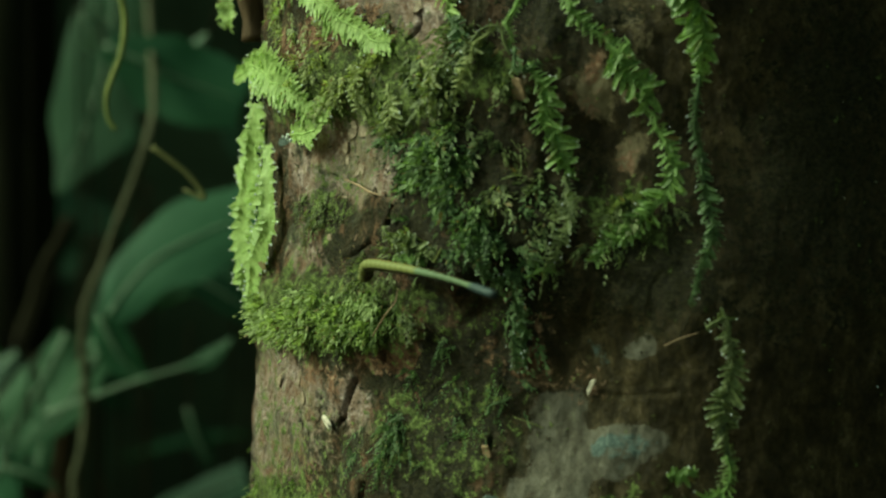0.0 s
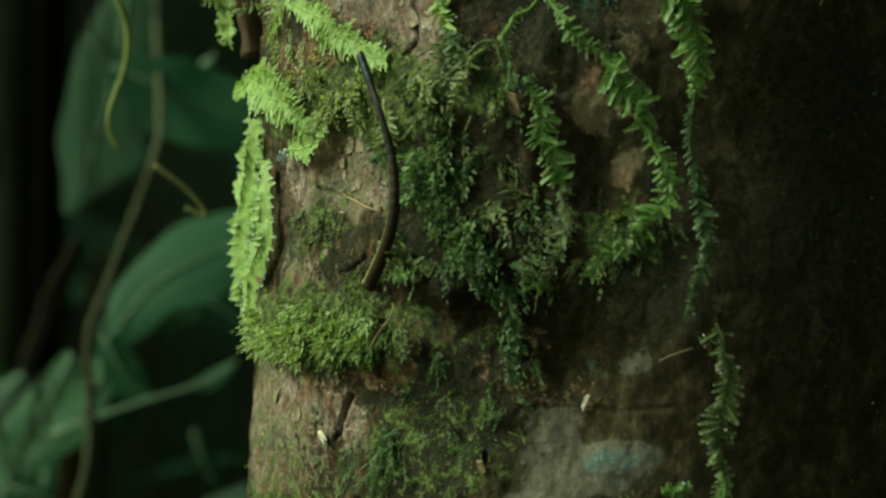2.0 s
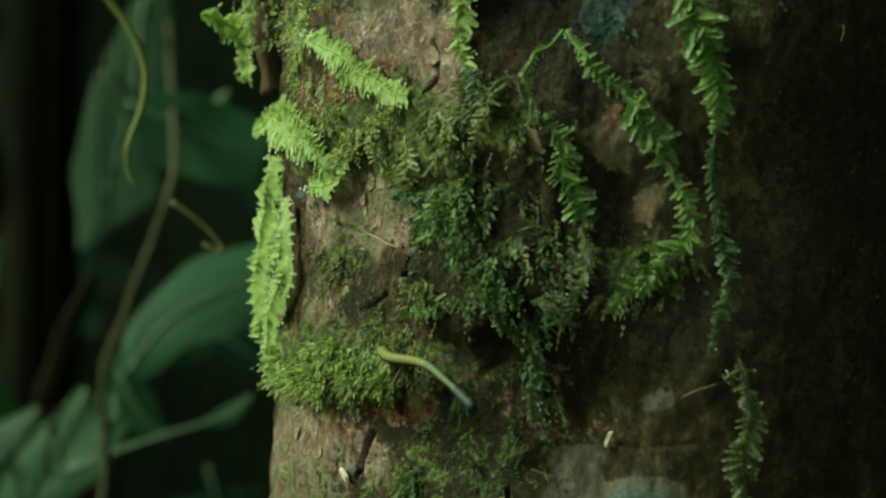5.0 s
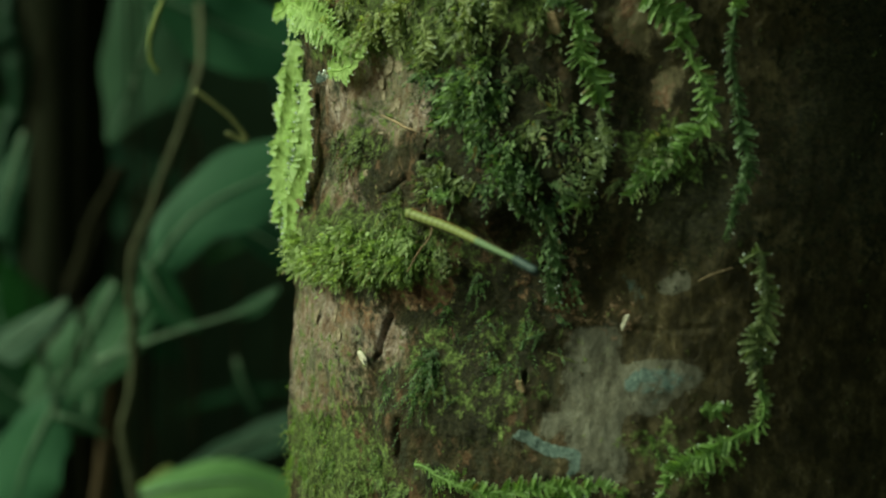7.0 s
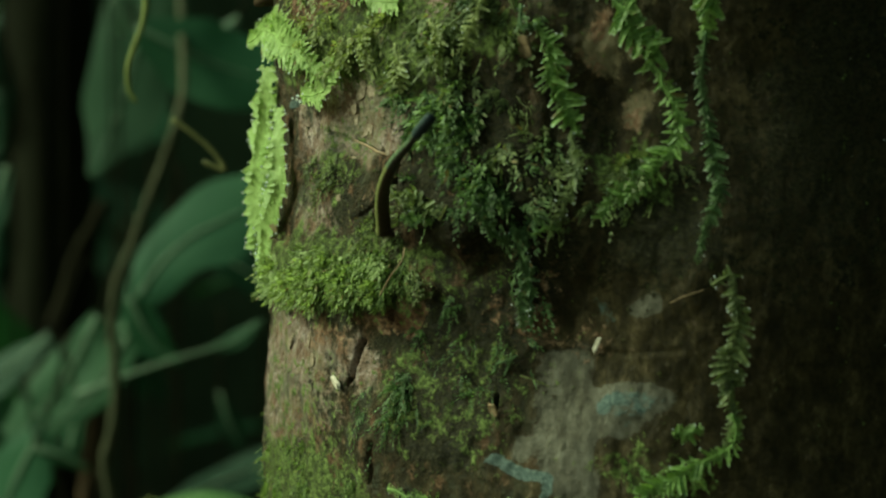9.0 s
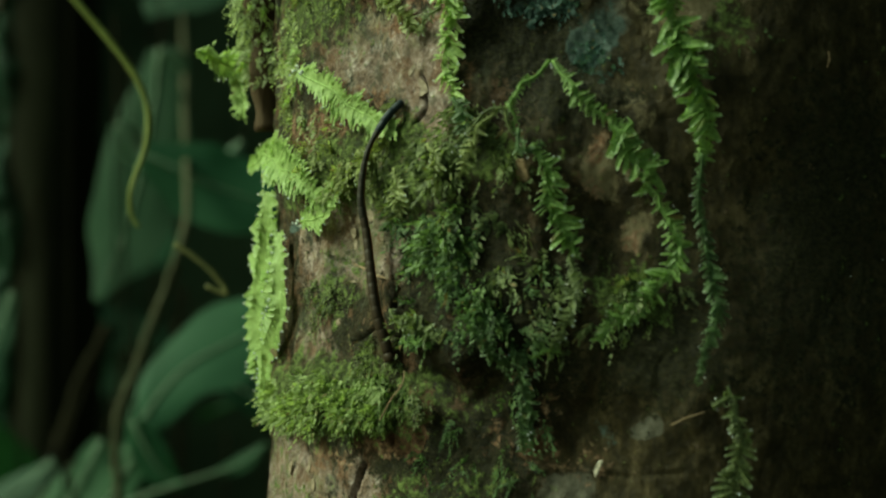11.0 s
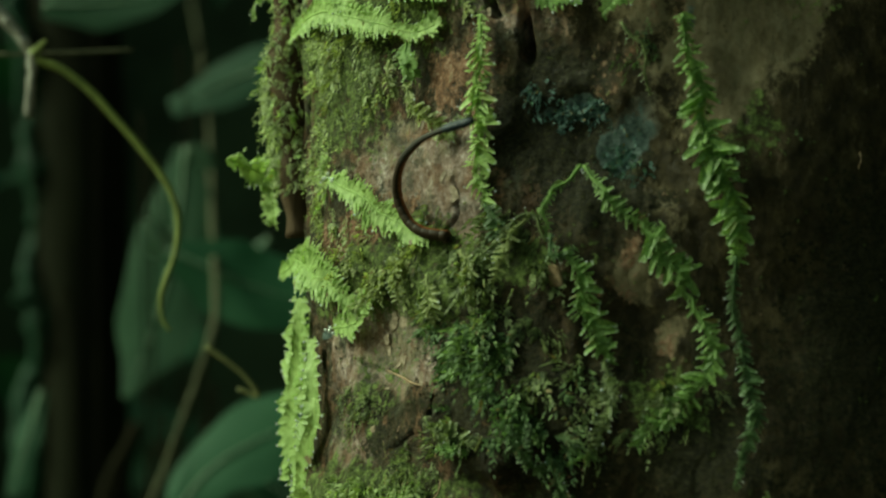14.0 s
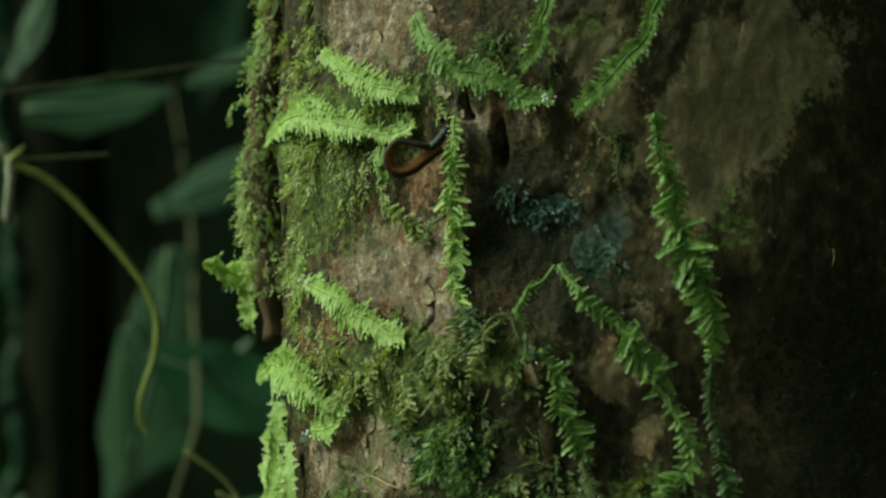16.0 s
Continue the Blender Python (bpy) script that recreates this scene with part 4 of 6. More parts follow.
def leafy_shoots(name, label, root, nor, th, shoot, leaf, tone, rs, tuft=None):
    n = len(th)
    if tuft is None:
        tuft = np.arange(n)
    own = rs.normal(0, 1.15, (int(tuft.max()) + 1, 6))[tuft]        # what the shoots of a tuft share
    side = np.stack([np.cos(np.radians(th)), np.sin(np.radians(th)), 0 * th], -1)
    down = np.array([0, 0, -1.0])
    d = nor * (0.55 + 0.22 * own[:, :1]) + down * (0.8 + 0.4 * own[:, 1:2]) + side * 0.6 * own[:, 2:3] + 0.28 * rs.normal(0, 1, (n, 3))
    d /= np.linalg.norm(d, axis=1)[:, None]
    length = shoot * MM * (0.5 + 0.8 * rs.rand(n)) * np.clip(1 + 0.25 * own[:, 0], 0.5, 1.5)
    face = nor + 0.5 * own[:, 3:6] + 0.3 * rs.normal(0, 1, (n, 3))
    verts, faces = [], []
    per = max(6, int(shoot / (leaf * 0.30)))
    base = 0
    for k in range(per):
        u = (k + rs.rand(n)) / per
        sag = (u * u)[:, None] * down * length[:, None] * 0.35
        p = root + d * (length * u)[:, None] + sag
        w = np.cross(d, face) * (1 if k % 2 else -1) + 0.2 * rs.normal(0, 1, (n, 3))
        w -= d * (w * d).sum(1)[:, None]
        w /= np.linalg.norm(w, axis=1)[:, None] + 1e-9
        x = w * (0.8 - 0.5 * u[:, None]) + d * (0.55 + 0.5 * u[:, None]) + down * 0.25 + nor * 0.1
        x /= np.linalg.norm(x, axis=1)[:, None]
        y = np.cross(x, face + 0.25 * rs.normal(0, 1, (n, 3)))
        y /= np.linalg.norm(y, axis=1)[:, None] + 1e-9
        zz = np.cross(x, y)
        ll = leaf * MM * (0.6 + 0.7 * rs.rand(n, 1)) * (1.05 - 0.45 * u[:, None])
        hw = ll * (0.15 + 0.11 * rs.rand(n, 1))
        tip = p + x * ll + zz * ll * 0.12
        quad = np.stack([p, p + x * ll * 0.35 + y * hw + zz * hw * 0.5, p + x * ll * 0.45 - zz * hw * 0.15, p + x * ll * 0.35 - y * hw + zz * hw * 0.5,
                         tip + y * hw * 0.22, tip - y * hw * 0.22], 1)
        verts.append(quad.reshape(-1, 3))
        b = base + np.arange(n)[:, None] * 6
        faces.append(np.concatenate([b + [0, 2, 1], b + [0, 3, 2], b + [1, 2, 4], b + [2, 5, 4], b + [2, 3, 5]], 0))
        base += n * 6
    me = mesh_from(name, np.concatenate(verts).tolist(), np.concatenate(faces).tolist())
    tagged(attach(name, me, MOSS[tone]), label, "moss", kind="stuff")


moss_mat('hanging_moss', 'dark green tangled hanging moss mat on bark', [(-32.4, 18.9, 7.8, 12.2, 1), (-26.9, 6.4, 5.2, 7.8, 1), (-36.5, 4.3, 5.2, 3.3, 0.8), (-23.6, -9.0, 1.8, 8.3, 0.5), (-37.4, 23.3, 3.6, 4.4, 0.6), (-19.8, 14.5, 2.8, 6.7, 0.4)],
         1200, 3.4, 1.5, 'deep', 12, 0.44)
moss_mat('ragged_moss', 'ragged drooping green moss shoots over the mat', [(-31.5, 19.0, 7.5, 12.0, 1), (-25.5, 8.0, 4.5, 8.5, 1), (-35.5, 4.5, 4.5, 3.5, 1), (-23.4, -7.0, 1.6, 8.0, 0.5), (-20.0, 12.0, 3.0, 7.5, 0.5), (-27.5, 31.0, 4.5, 5.0, 0.6)],
         480, 5.2, 2.2, 'ragged', 7, 0.5)
moss_mat('moss_band', 'olive green moss band across the bark', [(-34.8, 31.6, 7.7, 5.6, 1), (-28.4, 42.5, 4.6, 6.7, 0.8), (-41.1, 34.2, 5.8, 4.4, 0.5)],
         420, 4.2, 2.1, 'olive', 12)
moss_mat('moss_fringe', 'light green moss fringe over reddish bark', [(-46.1, 36.8, 9.9, 3.3, 1), (-55.9, 40.1, 11.0, 3.3, 0.8), (-50.6, 34.0, 7.4, 2.2, 0.6), (-39.2, 43.5, 3.6, 5.6, 0.6)],
         280, 4.0, 1.7, 'pale')
moss_mat('moss_cushion', 'bright green moss cushion below the leafy strip', [(-62.4, -10.4, 17.0, 4.2, 1), (-49.4, -9.8, 9.8, 3.6, 0.9), (-54.5, -5.6, 8.6, 3.3, 0.6)],
         1400, 2.6, 1.9, 'cushion', 12, 0.33)
moss_mat('moss_cushion_rim', 'dull green moss rim of the cushion', [(-47.0, -9.5, 6.5, 3.4, 1), (-42.5, -7.0, 3.5, 2.6, 0.7), (-52.0, -13.0, 7.0, 2.2, 0.6)],
         700, 2.2, 1.2, 'lawn', 10, 0.3)
moss_mat('moss_veil', 'pale green fuzzy moss on the upper bark', [(-65.0, 62.0, 5.5, 12.0, 1), (-62.5, 84.0, 7.0, 9.0, 1), (-63.0, 100.0, 8.0, 9.0, 0.8), (-52.0, 77.0, 6.0, 5.0, 0.5), (-60.0, 46.0, 6.0, 4.0, 0.4)],
         1100, 2.6, 1.15, 'veil', 8, 0.38)
moss_mat('moss_tips', 'yellowish green moss tips over the hanging mat', [(-30.0, 24.0, 6.0, 7.0, 1), (-24.5, 16.0, 3.0, 9.0, 0.8), (-36.0, 6.0, 4.0, 3.5, 0.8), (-26.0, 33.0, 4.0, 5.0, 0.6)],
         360, 4.2, 1.7, 'olive', 8)
moss_mat('sparse_moss', 'sparse dark green moss on brown bark', [(-32.4, -19.6, 7.3, 5.6, 0.8), (-41.1, -31.8, 5.8, 6.7, 1), (-26.9, -25.5, 5.2, 4.4, 0.6), (-34.0, -26.0, 5.0, 5.6, 0.7)],
         300, 5.0, 1.0, 'deep', 3)
moss_mat('moss_film', 'short green moss on the trunk foot', [(-65.3, -51.3, 16.2, 8.9, 1), (-83.8, -59.7, 6.2, 8.9, 1), (-53.5, -54.8, 8.5, 5.6, 0.8), (-84.3, -41.1, 1.9, 11.1, 1), (-59.6, -32.1, 11.8, 6.7, 0.25)],
         900, 2.3, 1.0, 'lawn')
moss_mat('upper_moss', 'green moss tangle on the upper bark', [(-61.5, 78.5, 9.8, 12.0, 0.8), (-51.6, 88.4, 22.9, 6.7, 1), (-45.9, 75.4, 6.8, 5.6, 0.8), (-61.4, 106.1, 11.9, 10.0, 1), (-67.3, 50.5, 12.2, 6.7, 0.7)],
         400, 3.4, 1.4, 'pale')
moss_mat('corner_moss', 'short dark moss on shaded bark', [(-11.0, 10.3, 5.2, 6.7, 1), (-19.1, 9.4, 2.8, 7.8, 0.9), (-7.1, 8.3, 2.6, 4.4, 0.6)],
         240, 4.5, 1.5, 'olive')
moss_mat('moss_spots', 'small dark moss spots on smooth bark', [(2.9, 57.5, 2.6, 5.0, 1), (-11.1, 74.8, 2.7, 5.6, 0.5), (-21.8, 92.5, 5.2, 4.4, 0.6), (-25.5, 94.4, 3.1, 4.4, 0.5)],
         260, 2.2, 0.8, 'deep')
moss_mat('brown_moss', 'thin olive moss on pale bark', [(-55.9, 11.1, 7.5, 6.7, 0.7), (-46.1, -1.0, 6.5, 4.4, 1), (-38.6, 45.3, 2.8, 4.4, 0.7), (-38.3, -9.4, 2.7, 5.6, 0.5)],
         380, 2.6, 1.0, 'olive')
moss_mat('low_moss', 'green moss fringe near the trunk foot', [(-7.0, -44.4, 5.2, 3.3, 1), (-21.1, -52.5, 12.9, 1.8, 1), (-37.4, -52.2, 4.4, 3.3, 0.7)],
         420, 2.6, 0.9, 'fresh')
moss_mat('lichen', 'teal crusty lichen on shaded bark', [(-19.4, 62.1, 3.9, 1.8, 1), (-14.1, 54.3, 2.7, 5.6, 0.5), (-24.8, 65.3, 3.0, 2.2, 0.3)],
         420, 1.3, 1.1, 'teal')
moss_mat('left_moss', 'pale green moss tufts on the trunk edge', [(-80.2, 16.7, 7.9, 15.6, 1), (-84.4, 44.0, 3.7, 5.6, 0.8), (-64.4, 59.3, 11.6, 10.0, 0.6)],
         300, 2.8, 1.4, 'bright')
moss_on_rod("liana_moss", "pale green lumpy moss around the liana", [(-0.0433, 0.07, 1.3311), (-0.0443, 0.07, 1.3182), (-0.0461, 0.07, 1.3041), (-0.0473, 0.07, 1.2902), (-0.0483, 0.07, 1.2802), (-0.0475, 0.07, 1.2689), (-0.0452, 0.07, 1.2576)], 0.0036, 800, 2.3, 1.1, "veil")
moss_on_rod("liana_moss", "bright moss tips on the mossy liana", [(-0.0433, 0.07, 1.3311), (-0.0443, 0.07, 1.3182), (-0.0461, 0.07, 1.3041), (-0.0473, 0.07, 1.2902), (-0.0483, 0.07, 1.2802), (-0.0475, 0.07, 1.2689), (-0.0452, 0.07, 1.2576)], 0.004, 60, 2.8, 1.5, "bright")


# ---- feathery moss fronds, leaflet by leaflet ----
def leaflet_mesh(name, width, outline, cup, curl):
    """A small leaflet along +x, one unit long, hollow along its middle."""
    v, f = [], []
    for u, w in outline:
        for s in (-1, -0.5, 0, 0.5, 1):
            v.append((u, s * w * width * 0.5, cup * s * s * w * width - curl * u * u))
    v.append((1.0, 0, -curl))
    for i in range(len(outline) - 1):
        for j in range(4):
            f.append((i * 5 + j, (i + 1) * 5 + j, (i + 1) * 5 + j + 1, i * 5 + j + 1))
    e = (len(outline) - 1) * 5
    f += [(e + j, e + 5, e + j + 1) for j in range(4)]
    return mesh_from(name, v, f)


def lobe_mesh(name, fingers, width, split, seed):
    """A broad leaf lobe along +x, one unit long, its end split into blunt uneven fingers."""
    rs = random.Random(seed)
    rim = [(0.0, -0.30 * width - 0.06), (0.35, -0.42 * width)]
    for k in range(fingers):
        a = (k - (fingers - 1) / 2) / max(1, fingers - 1) * 2 if fingers > 1 else 0
        y = a * width * 0.42
        long = 1.0 - 0.16 * a * a - rs.uniform(0, 0.16)
        w = width * 0.42 / fingers
        if k:
            rim.append((long - split * rs.uniform(0.75, 1.2), y - width * 0.42 / max(1, fingers - 1)))
        rim += [(long - 0.16, y * 1.1 - w * 0.7), (long, y * 1.2 - w * 0.16), (long - 0.015, y * 1.2 + w * 0.2), (long - 0.18, y * 1.1 + w * 0.75)]
    rim += [(0.35, 0.42 * width), (0.0, 0.30 * width + 0.06)]
    cup, curl = rs.uniform(0.05, 0.3), rs.uniform(-0.05, 0.3)
    v = [(0.5, rs.uniform(-0.04, 0.04), -curl * 0.25)]
    v += [(x, y, cup * abs(y) - curl * x * x + rs.uniform(-0.03, 0.03)) for x, y in rim]
    f = [(0, k, k + 1) for k in range(1, len(rim))]
    return mesh_from(name, v, f)


TOOTH = [(0.0, 1.3), (0.3, 1.1), (0.6, 0.72), (0.85, 0.36), (0.96, 0.14)]
FINGER = [(0.0, 1.0), (0.3, 0.96), (0.6, 0.76), (0.85, 0.55), (0.96, 0.42)]
SHAPES = {"pinnate": [("leaf", 0.34, FINGER, 0.2, 0.16), ("leaf", 0.38, FINGER, 0.25, 0.3), ("lobe", 2, 0.55, 0.4, 1), ("leaf", 0.36, FINGER, 0.3, 0.05), ("leaf", 0.5, FINGER, 0.2, 0.2), ("lobe", 2, 0.5, 0.5, 4)],
          "dense": [("leaf", 0.34, FINGER, 0.08, 0.06), ("leaf", 0.40, TOOTH, 0.08, 0.1), ("leaf", 0.38, FINGER, 0.06, 0.0), ("leaf", 0.32, FINGER, 0.1, 0.12)],
          "sheet": [("leaf", 0.62, TOOTH, 0.1, 0.05), ("leaf", 0.75, TOOTH, 0.06, 0.0), ("leaf", 0.5, TOOTH, 0.12, 0.12)]}
LEAFLETS = {}


def leaflet_for(tone, style, k):
    key = (tone, style, k)
    if key not in LEAFLETS:
        kind, *form = SHAPES[style][k]
        me = leaflet_mesh("leaflet", *form) if kind == "leaf" else lobe_mesh("leaflet", *form)
        me.materials.append(LEAFLET[tone])
        LEAFLETS[key] = me
    return LEAFLETS[key]


FROND_LABELS = {"bright": "bright yellow-green toothed moss frond on the bark", "fresh": "fresh green feathery moss frond hanging on the bark",
                "deep": "dark green feathery moss frond in the shade", "olive": "dull olive moss frond with short leaflets",
                "pale": "pale yellow-green moss shoot with sparse leaflets"}


DEW = []


def inner_blade(thing, pts, leaf, tone, rs, smooth=False):
    """The closed inner blade of a frond: folded along the stalk, with a ragged rim."""
    fine = []
    for a, b in zip(pts, pts[1:]):
        m = max(1, int((b - a).length / (0.22 * MM)))
        fine += [a.lerp(b, k / m) for k in range(m)]
    fine.append(pts[-1])
    v, f = [], []
    total = len(fine)
    seed = rs.uniform(0, 90)

    def ragged(k, s):
        return 0.55 + 0.85 * float(soft_noise(k * 0.22 / 2.4, seed + s, 21))

    for k, p in enumerate(fine):
        tan = (fine[min(k + 2, total - 1)] - fine[max(k - 2, 0)]).normalized()
        n = Vector((p.x - AX, p.y - AY, 0)).normalized()
        n = (n + Vector((0, -0.9 if n.x < -0.8 else -0.3, 0.1))).normalized()
        across = n.cross(tan).normalized()
        u = k / (total - 1)
        half = leaf * MM * 0.68 * (0.25 + 0.95 * math.sin(math.pi * (0.1 + 0.8 * u)) ** 0.8)
        for s, w in ((-1, 1.0), (-1, 0.55), (0, 0), (1, 0.55), (1, 1.0)):
            tooth = 1.0 if w < 1.0 or smooth else 0.72 + 0.32 * ((k + (2 if s > 0 else 0)) % 4) / 3 + rs.uniform(-0.08, 0.08)
            lift = 0.22 * w * half * (1 if w < 1 else 0.7) + (0 if smooth else rs.uniform(-0.06, 0.06) * half)
            v.append(p - pts[0] + across * s * w * half * 0.9 * tooth * ragged(k, s) + tan * (0.35 * w * half) + n * lift)
    for k in range(total - 1):
        for j in range(4):
            f.append((k * 5 + j, k * 5 + j + 1, (k + 1) * 5 + j + 1, (k + 1) * 5 + j))
    attach("frond_blade", mesh_from("frond_blade", v, f), MOSS[tone], thing)
    return fine, ragged


def ribbon(thing, pts, leaf, tone, rs, style):
    """A dense frond: a comb of leaflets over the blade, or a sheet with big teeth."""
    fine, ragged = inner_blade(thing, pts, leaf, tone, rs, style == "sheet")
    total = len(fine)
    lv, lf = [], []
    step = 2
    for k in range(0, total, step):
        p = fine[k]
        tan = (fine[min(k + 2, total - 1)] - fine[max(k - 2, 0)]).normalized()
        n = Vector((p.x - AX, p.y - AY, 0)).normalized()
        n = (n + Vector((0, -0.9 if n.x < -0.8 else -0.3, 0.1))).normalized()
        across = n.cross(tan).normalized()
        u = k / (total - 1)
        half = leaf * MM * 0.68 * (0.25 + 0.95 * math.sin(math.pi * (0.1 + 0.8 * u)) ** 0.8)
        plain = half
        for s in (-1, 1):
            half = plain * ragged(k, s)
            for w in (0.08, 0.36, 0.64, 0.88):
                if rs.random() < (0.8 if style == "dense" else 0.96):
                    continue
                q = p - pts[0] + across * s * (w + rs.uniform(-0.1, 0.1)) * half + tan * (0.35 * w * half + rs.uniform(-0.2, 0.2) * MM) + n * (0.2 * w * half + 0.05 * MM)
                d = across * s * rs.uniform(0.4, 1.0) + tan * rs.uniform(0.2, 0.9) + n * rs.uniform(-0.05, 0.6) + Vector((0, 0, rs.uniform(-0.3, 0.1)))
                d.normalize()
                up = n + Vector((rs.uniform(-0.5, 0.5), rs.uniform(-0.5, 0.5), rs.uniform(-0.5, 0.5)))
                y = up.cross(d).normalized()
                up = d.cross(y)
                ll = rs.uniform(0.7, 1.35) * MM * (0.8 + 0.12 * leaf)
                hw = ll * rs.uniform(0.16, 0.24)
                b = len(lv)
                lv += [q, q + d * ll * 0.45 + y * hw, q + d * ll * 0.5 + up * hw * 0.4, q + d * ll * 0.45 - y * hw, q + d * ll - up * hw * 0.5]
                lf += [(b, b + 2, b + 1), (b, b + 3, b + 2), (b + 1, b + 2, b + 4), (b + 2, b + 3, b + 4)]
                if w > 0.8 and rs.random() < 0.03:
                    DEW.append((q + pts[0] + d * ll, rs.uniform(0.11, 0.24) * MM))
        every = 3 if style == "dense" else 8
        if k % every == 0:                               # a comb of leaflets, or the big teeth of a sheet
            for s in (-1, 1):
                half = plain * ragged(k, s)
                slow = float(soft_noise(k / 16.0, 40 + 7 * s, 23)) - 0.5
                start = rs.uniform(0.45, 0.6) if style == "dense" else 0.62
                q = p - pts[0] + across * s * start * half + tan * (0.2 * half) + n * (0.08 * half + 0.12 * MM)
                d = across * s * rs.uniform(0.85, 1.0) + tan * (0.55 + 0.5 * slow + rs.uniform(-0.1, 0.1)) + n * (0.10 + 0.3 * slow + rs.uniform(-0.06, 0.06))
                if style == "sheet":
                    d = across * s + tan * rs.uniform(0.2, 0.6) + n * rs.uniform(0.0, 0.2)
                d.normalize()
                y = (n + tan * rs.uniform(-0.35, 0.0) * (1 if style == "dense" else 0.3) + across * s * rs.uniform(-0.3, 0.3)).cross(d).normalized()
                m = Matrix((d, y, d.cross(y))).transposed().to_4x4()
                size = half * (rs.uniform(0.5, 0.85) if style == "dense" else rs.uniform(0.6, 1.35))
                attach("leaflet", leaflet_for(tone, style, rs.randrange(len(SHAPES[style]))), None, thing, m=Matrix.Translation(q) @ m @ Matrix.Scale(size, 4))
                if rs.random() < (0.12 if style == "dense" else 0.95):
                    DEW.append((q + pts[0] + d * size * 0.97, rs.uniform(0.15, 0.34) * MM))
    attach("leaf_fringe", mesh_from("leaf_fringe", lv, lf), MOSS[tone], thing)


def frond(line, leaf, pitch, tone, style):
    rs = random.Random(int(abs(line[0][0] * 37 + line[0][1] * 11)) + len(line))
    lifts = [1.3 + 1.5 * math.sin(math.pi * min(1.0, 0.15 + k / (len(line) - 1))) for k in range(len(line))]
    lifts = [l + (spot[2] if len(spot) > 2 else 0) for l, spot in zip(lifts, line)]
    pts = smooth_path([on_bark(spot[0], spot[1], l) for spot, l in zip(line, lifts)], 10)
    seed = rs.uniform(0, 60)
    for i, p in enumerate(pts):                              # an uneven, wandering line
        side = Vector((-(p.y - AY), p.x - AX, 0)).normalized()
        sway = float(soft_noise(i / 3.5, seed, 24)) - 0.5
        rise = float(soft_noise(i / 3.5, seed, 25)) - 0.5
        pts[i] = p + side * sway * 1.7 * MM + Vector((0, 0, rise * 1.2 * MM))
    thing = holder("moss_frond", FROND_LABELS[tone], "moss", "moss fronds on the trunk", pts[0])
    v, f = tube(pts, lambda u: 0.0003 * (1.15 - 0.7 * u), 6, 0.4, pts[0])
    if style != "sheet":
        attach("stalk", mesh_from("stalk", v, f), MOSS[tone], thing)
    run, dist = 0.0, [0.0]
    for a, b in zip(pts, pts[1:]):
        run += (b - a).length
        dist.append(run)
    pitch, leaf = pitch * (0.55 if style == "pinnate" else 0.8), leaf * (0.82 if style == "pinnate" else 0.95)
    if style != "pinnate":
        ribbon(thing, pts, leaf, tone, rs, style)
        return
    count = max(4, int(run / (pitch * MM)))
    inner_blade(thing, pts, leaf * 0.34, tone, rs)
    lean = {-1: rs.uniform(-1.3, -0.3), 1: rs.uniform(-0.7, 0.2)}      # how far each row shows its edge
    for k in range(count + 1):
        s = run * (k + 0.15) / (count + 0.3)
        i = max(0, min(len(pts) - 2, next((q for q in range(len(dist) - 1) if dist[q + 1] >= s), len(pts) - 2)))
        u = (s - dist[i]) / max(1e-9, dist[i + 1] - dist[i])
        p = pts[i].lerp(pts[i + 1], u)
        tan = (pts[i + 1] - pts[i]).normalized()
        n = Vector((p.x - AX, p.y - AY, 0)).normalized()
        n = (n + Vector((0, -0.9 if n.x < -0.8 else -0.3, 0.1))).normalized()
        w = k / count
        size = leaf * MM * (0.25 + 0.9 * math.sin(math.pi * (0.07 + 0.82 * w)) ** 0.8)
        across = n.cross(tan).normalized()
        for sgn, row in ((-1, 0), (1, 0), (rs.choice((-1, 1)), 1)):
            gap = float(soft_noise(k / 2.2, seed + 3 * sgn, 26))
            if rs.random() < (0.08 if row == 0 else 0.3) + (0.5 if gap < 0.27 else 0):
                continue
            slow = float(soft_noise(k / 5.0, lean[sgn] * 9 + 20, 22)) - 0.5        # neighbours lie alike
            if row:                                   # short leaflets that lie over the stalk
                d = across * sgn * rs.uniform(0.2, 0.6) + tan * rs.uniform(0.6, 1.0) + n * rs.uniform(0.2, 0.5)
                q = size * rs.uniform(0.4, 0.8)
            else:
                d = across * sgn + tan * (0.35 + 0.6 * slow + rs.uniform(-0.15, 0.15)) + n * (0.2 + 0.6 * slow + rs.uniform(-0.15, 0.15)) + Vector((0, 0, rs.uniform(-0.2, 0.0)))
                q = size * (1 + 0.6 * slow) * rs.uniform(0.7, 1.15)
            d.normalize()
            up = n + across * sgn * rs.uniform(-0.5, 0.3) + tan * (lean[sgn] + 1.0 * slow + rs.uniform(-0.25, 0.25))
            up = (up - d * up.dot(d)).normalized()
            m = Matrix((d, up.cross(d), up)).transposed().to_4x4()
            me = leaflet_for(tone, style, rs.randrange(len(SHAPES[style])))
            attach("leaflet", me, None, thing, m=Matrix.Translation(p - pts[0]) @ m @ Matrix.Scale(q, 4))
            if not row and rs.random() < (0.2 if tone == "bright" else 0.08):
                DEW.append((p + d * q * 0.97 + up * 0.00012, rs.uniform(0.10, 0.22) * MM))


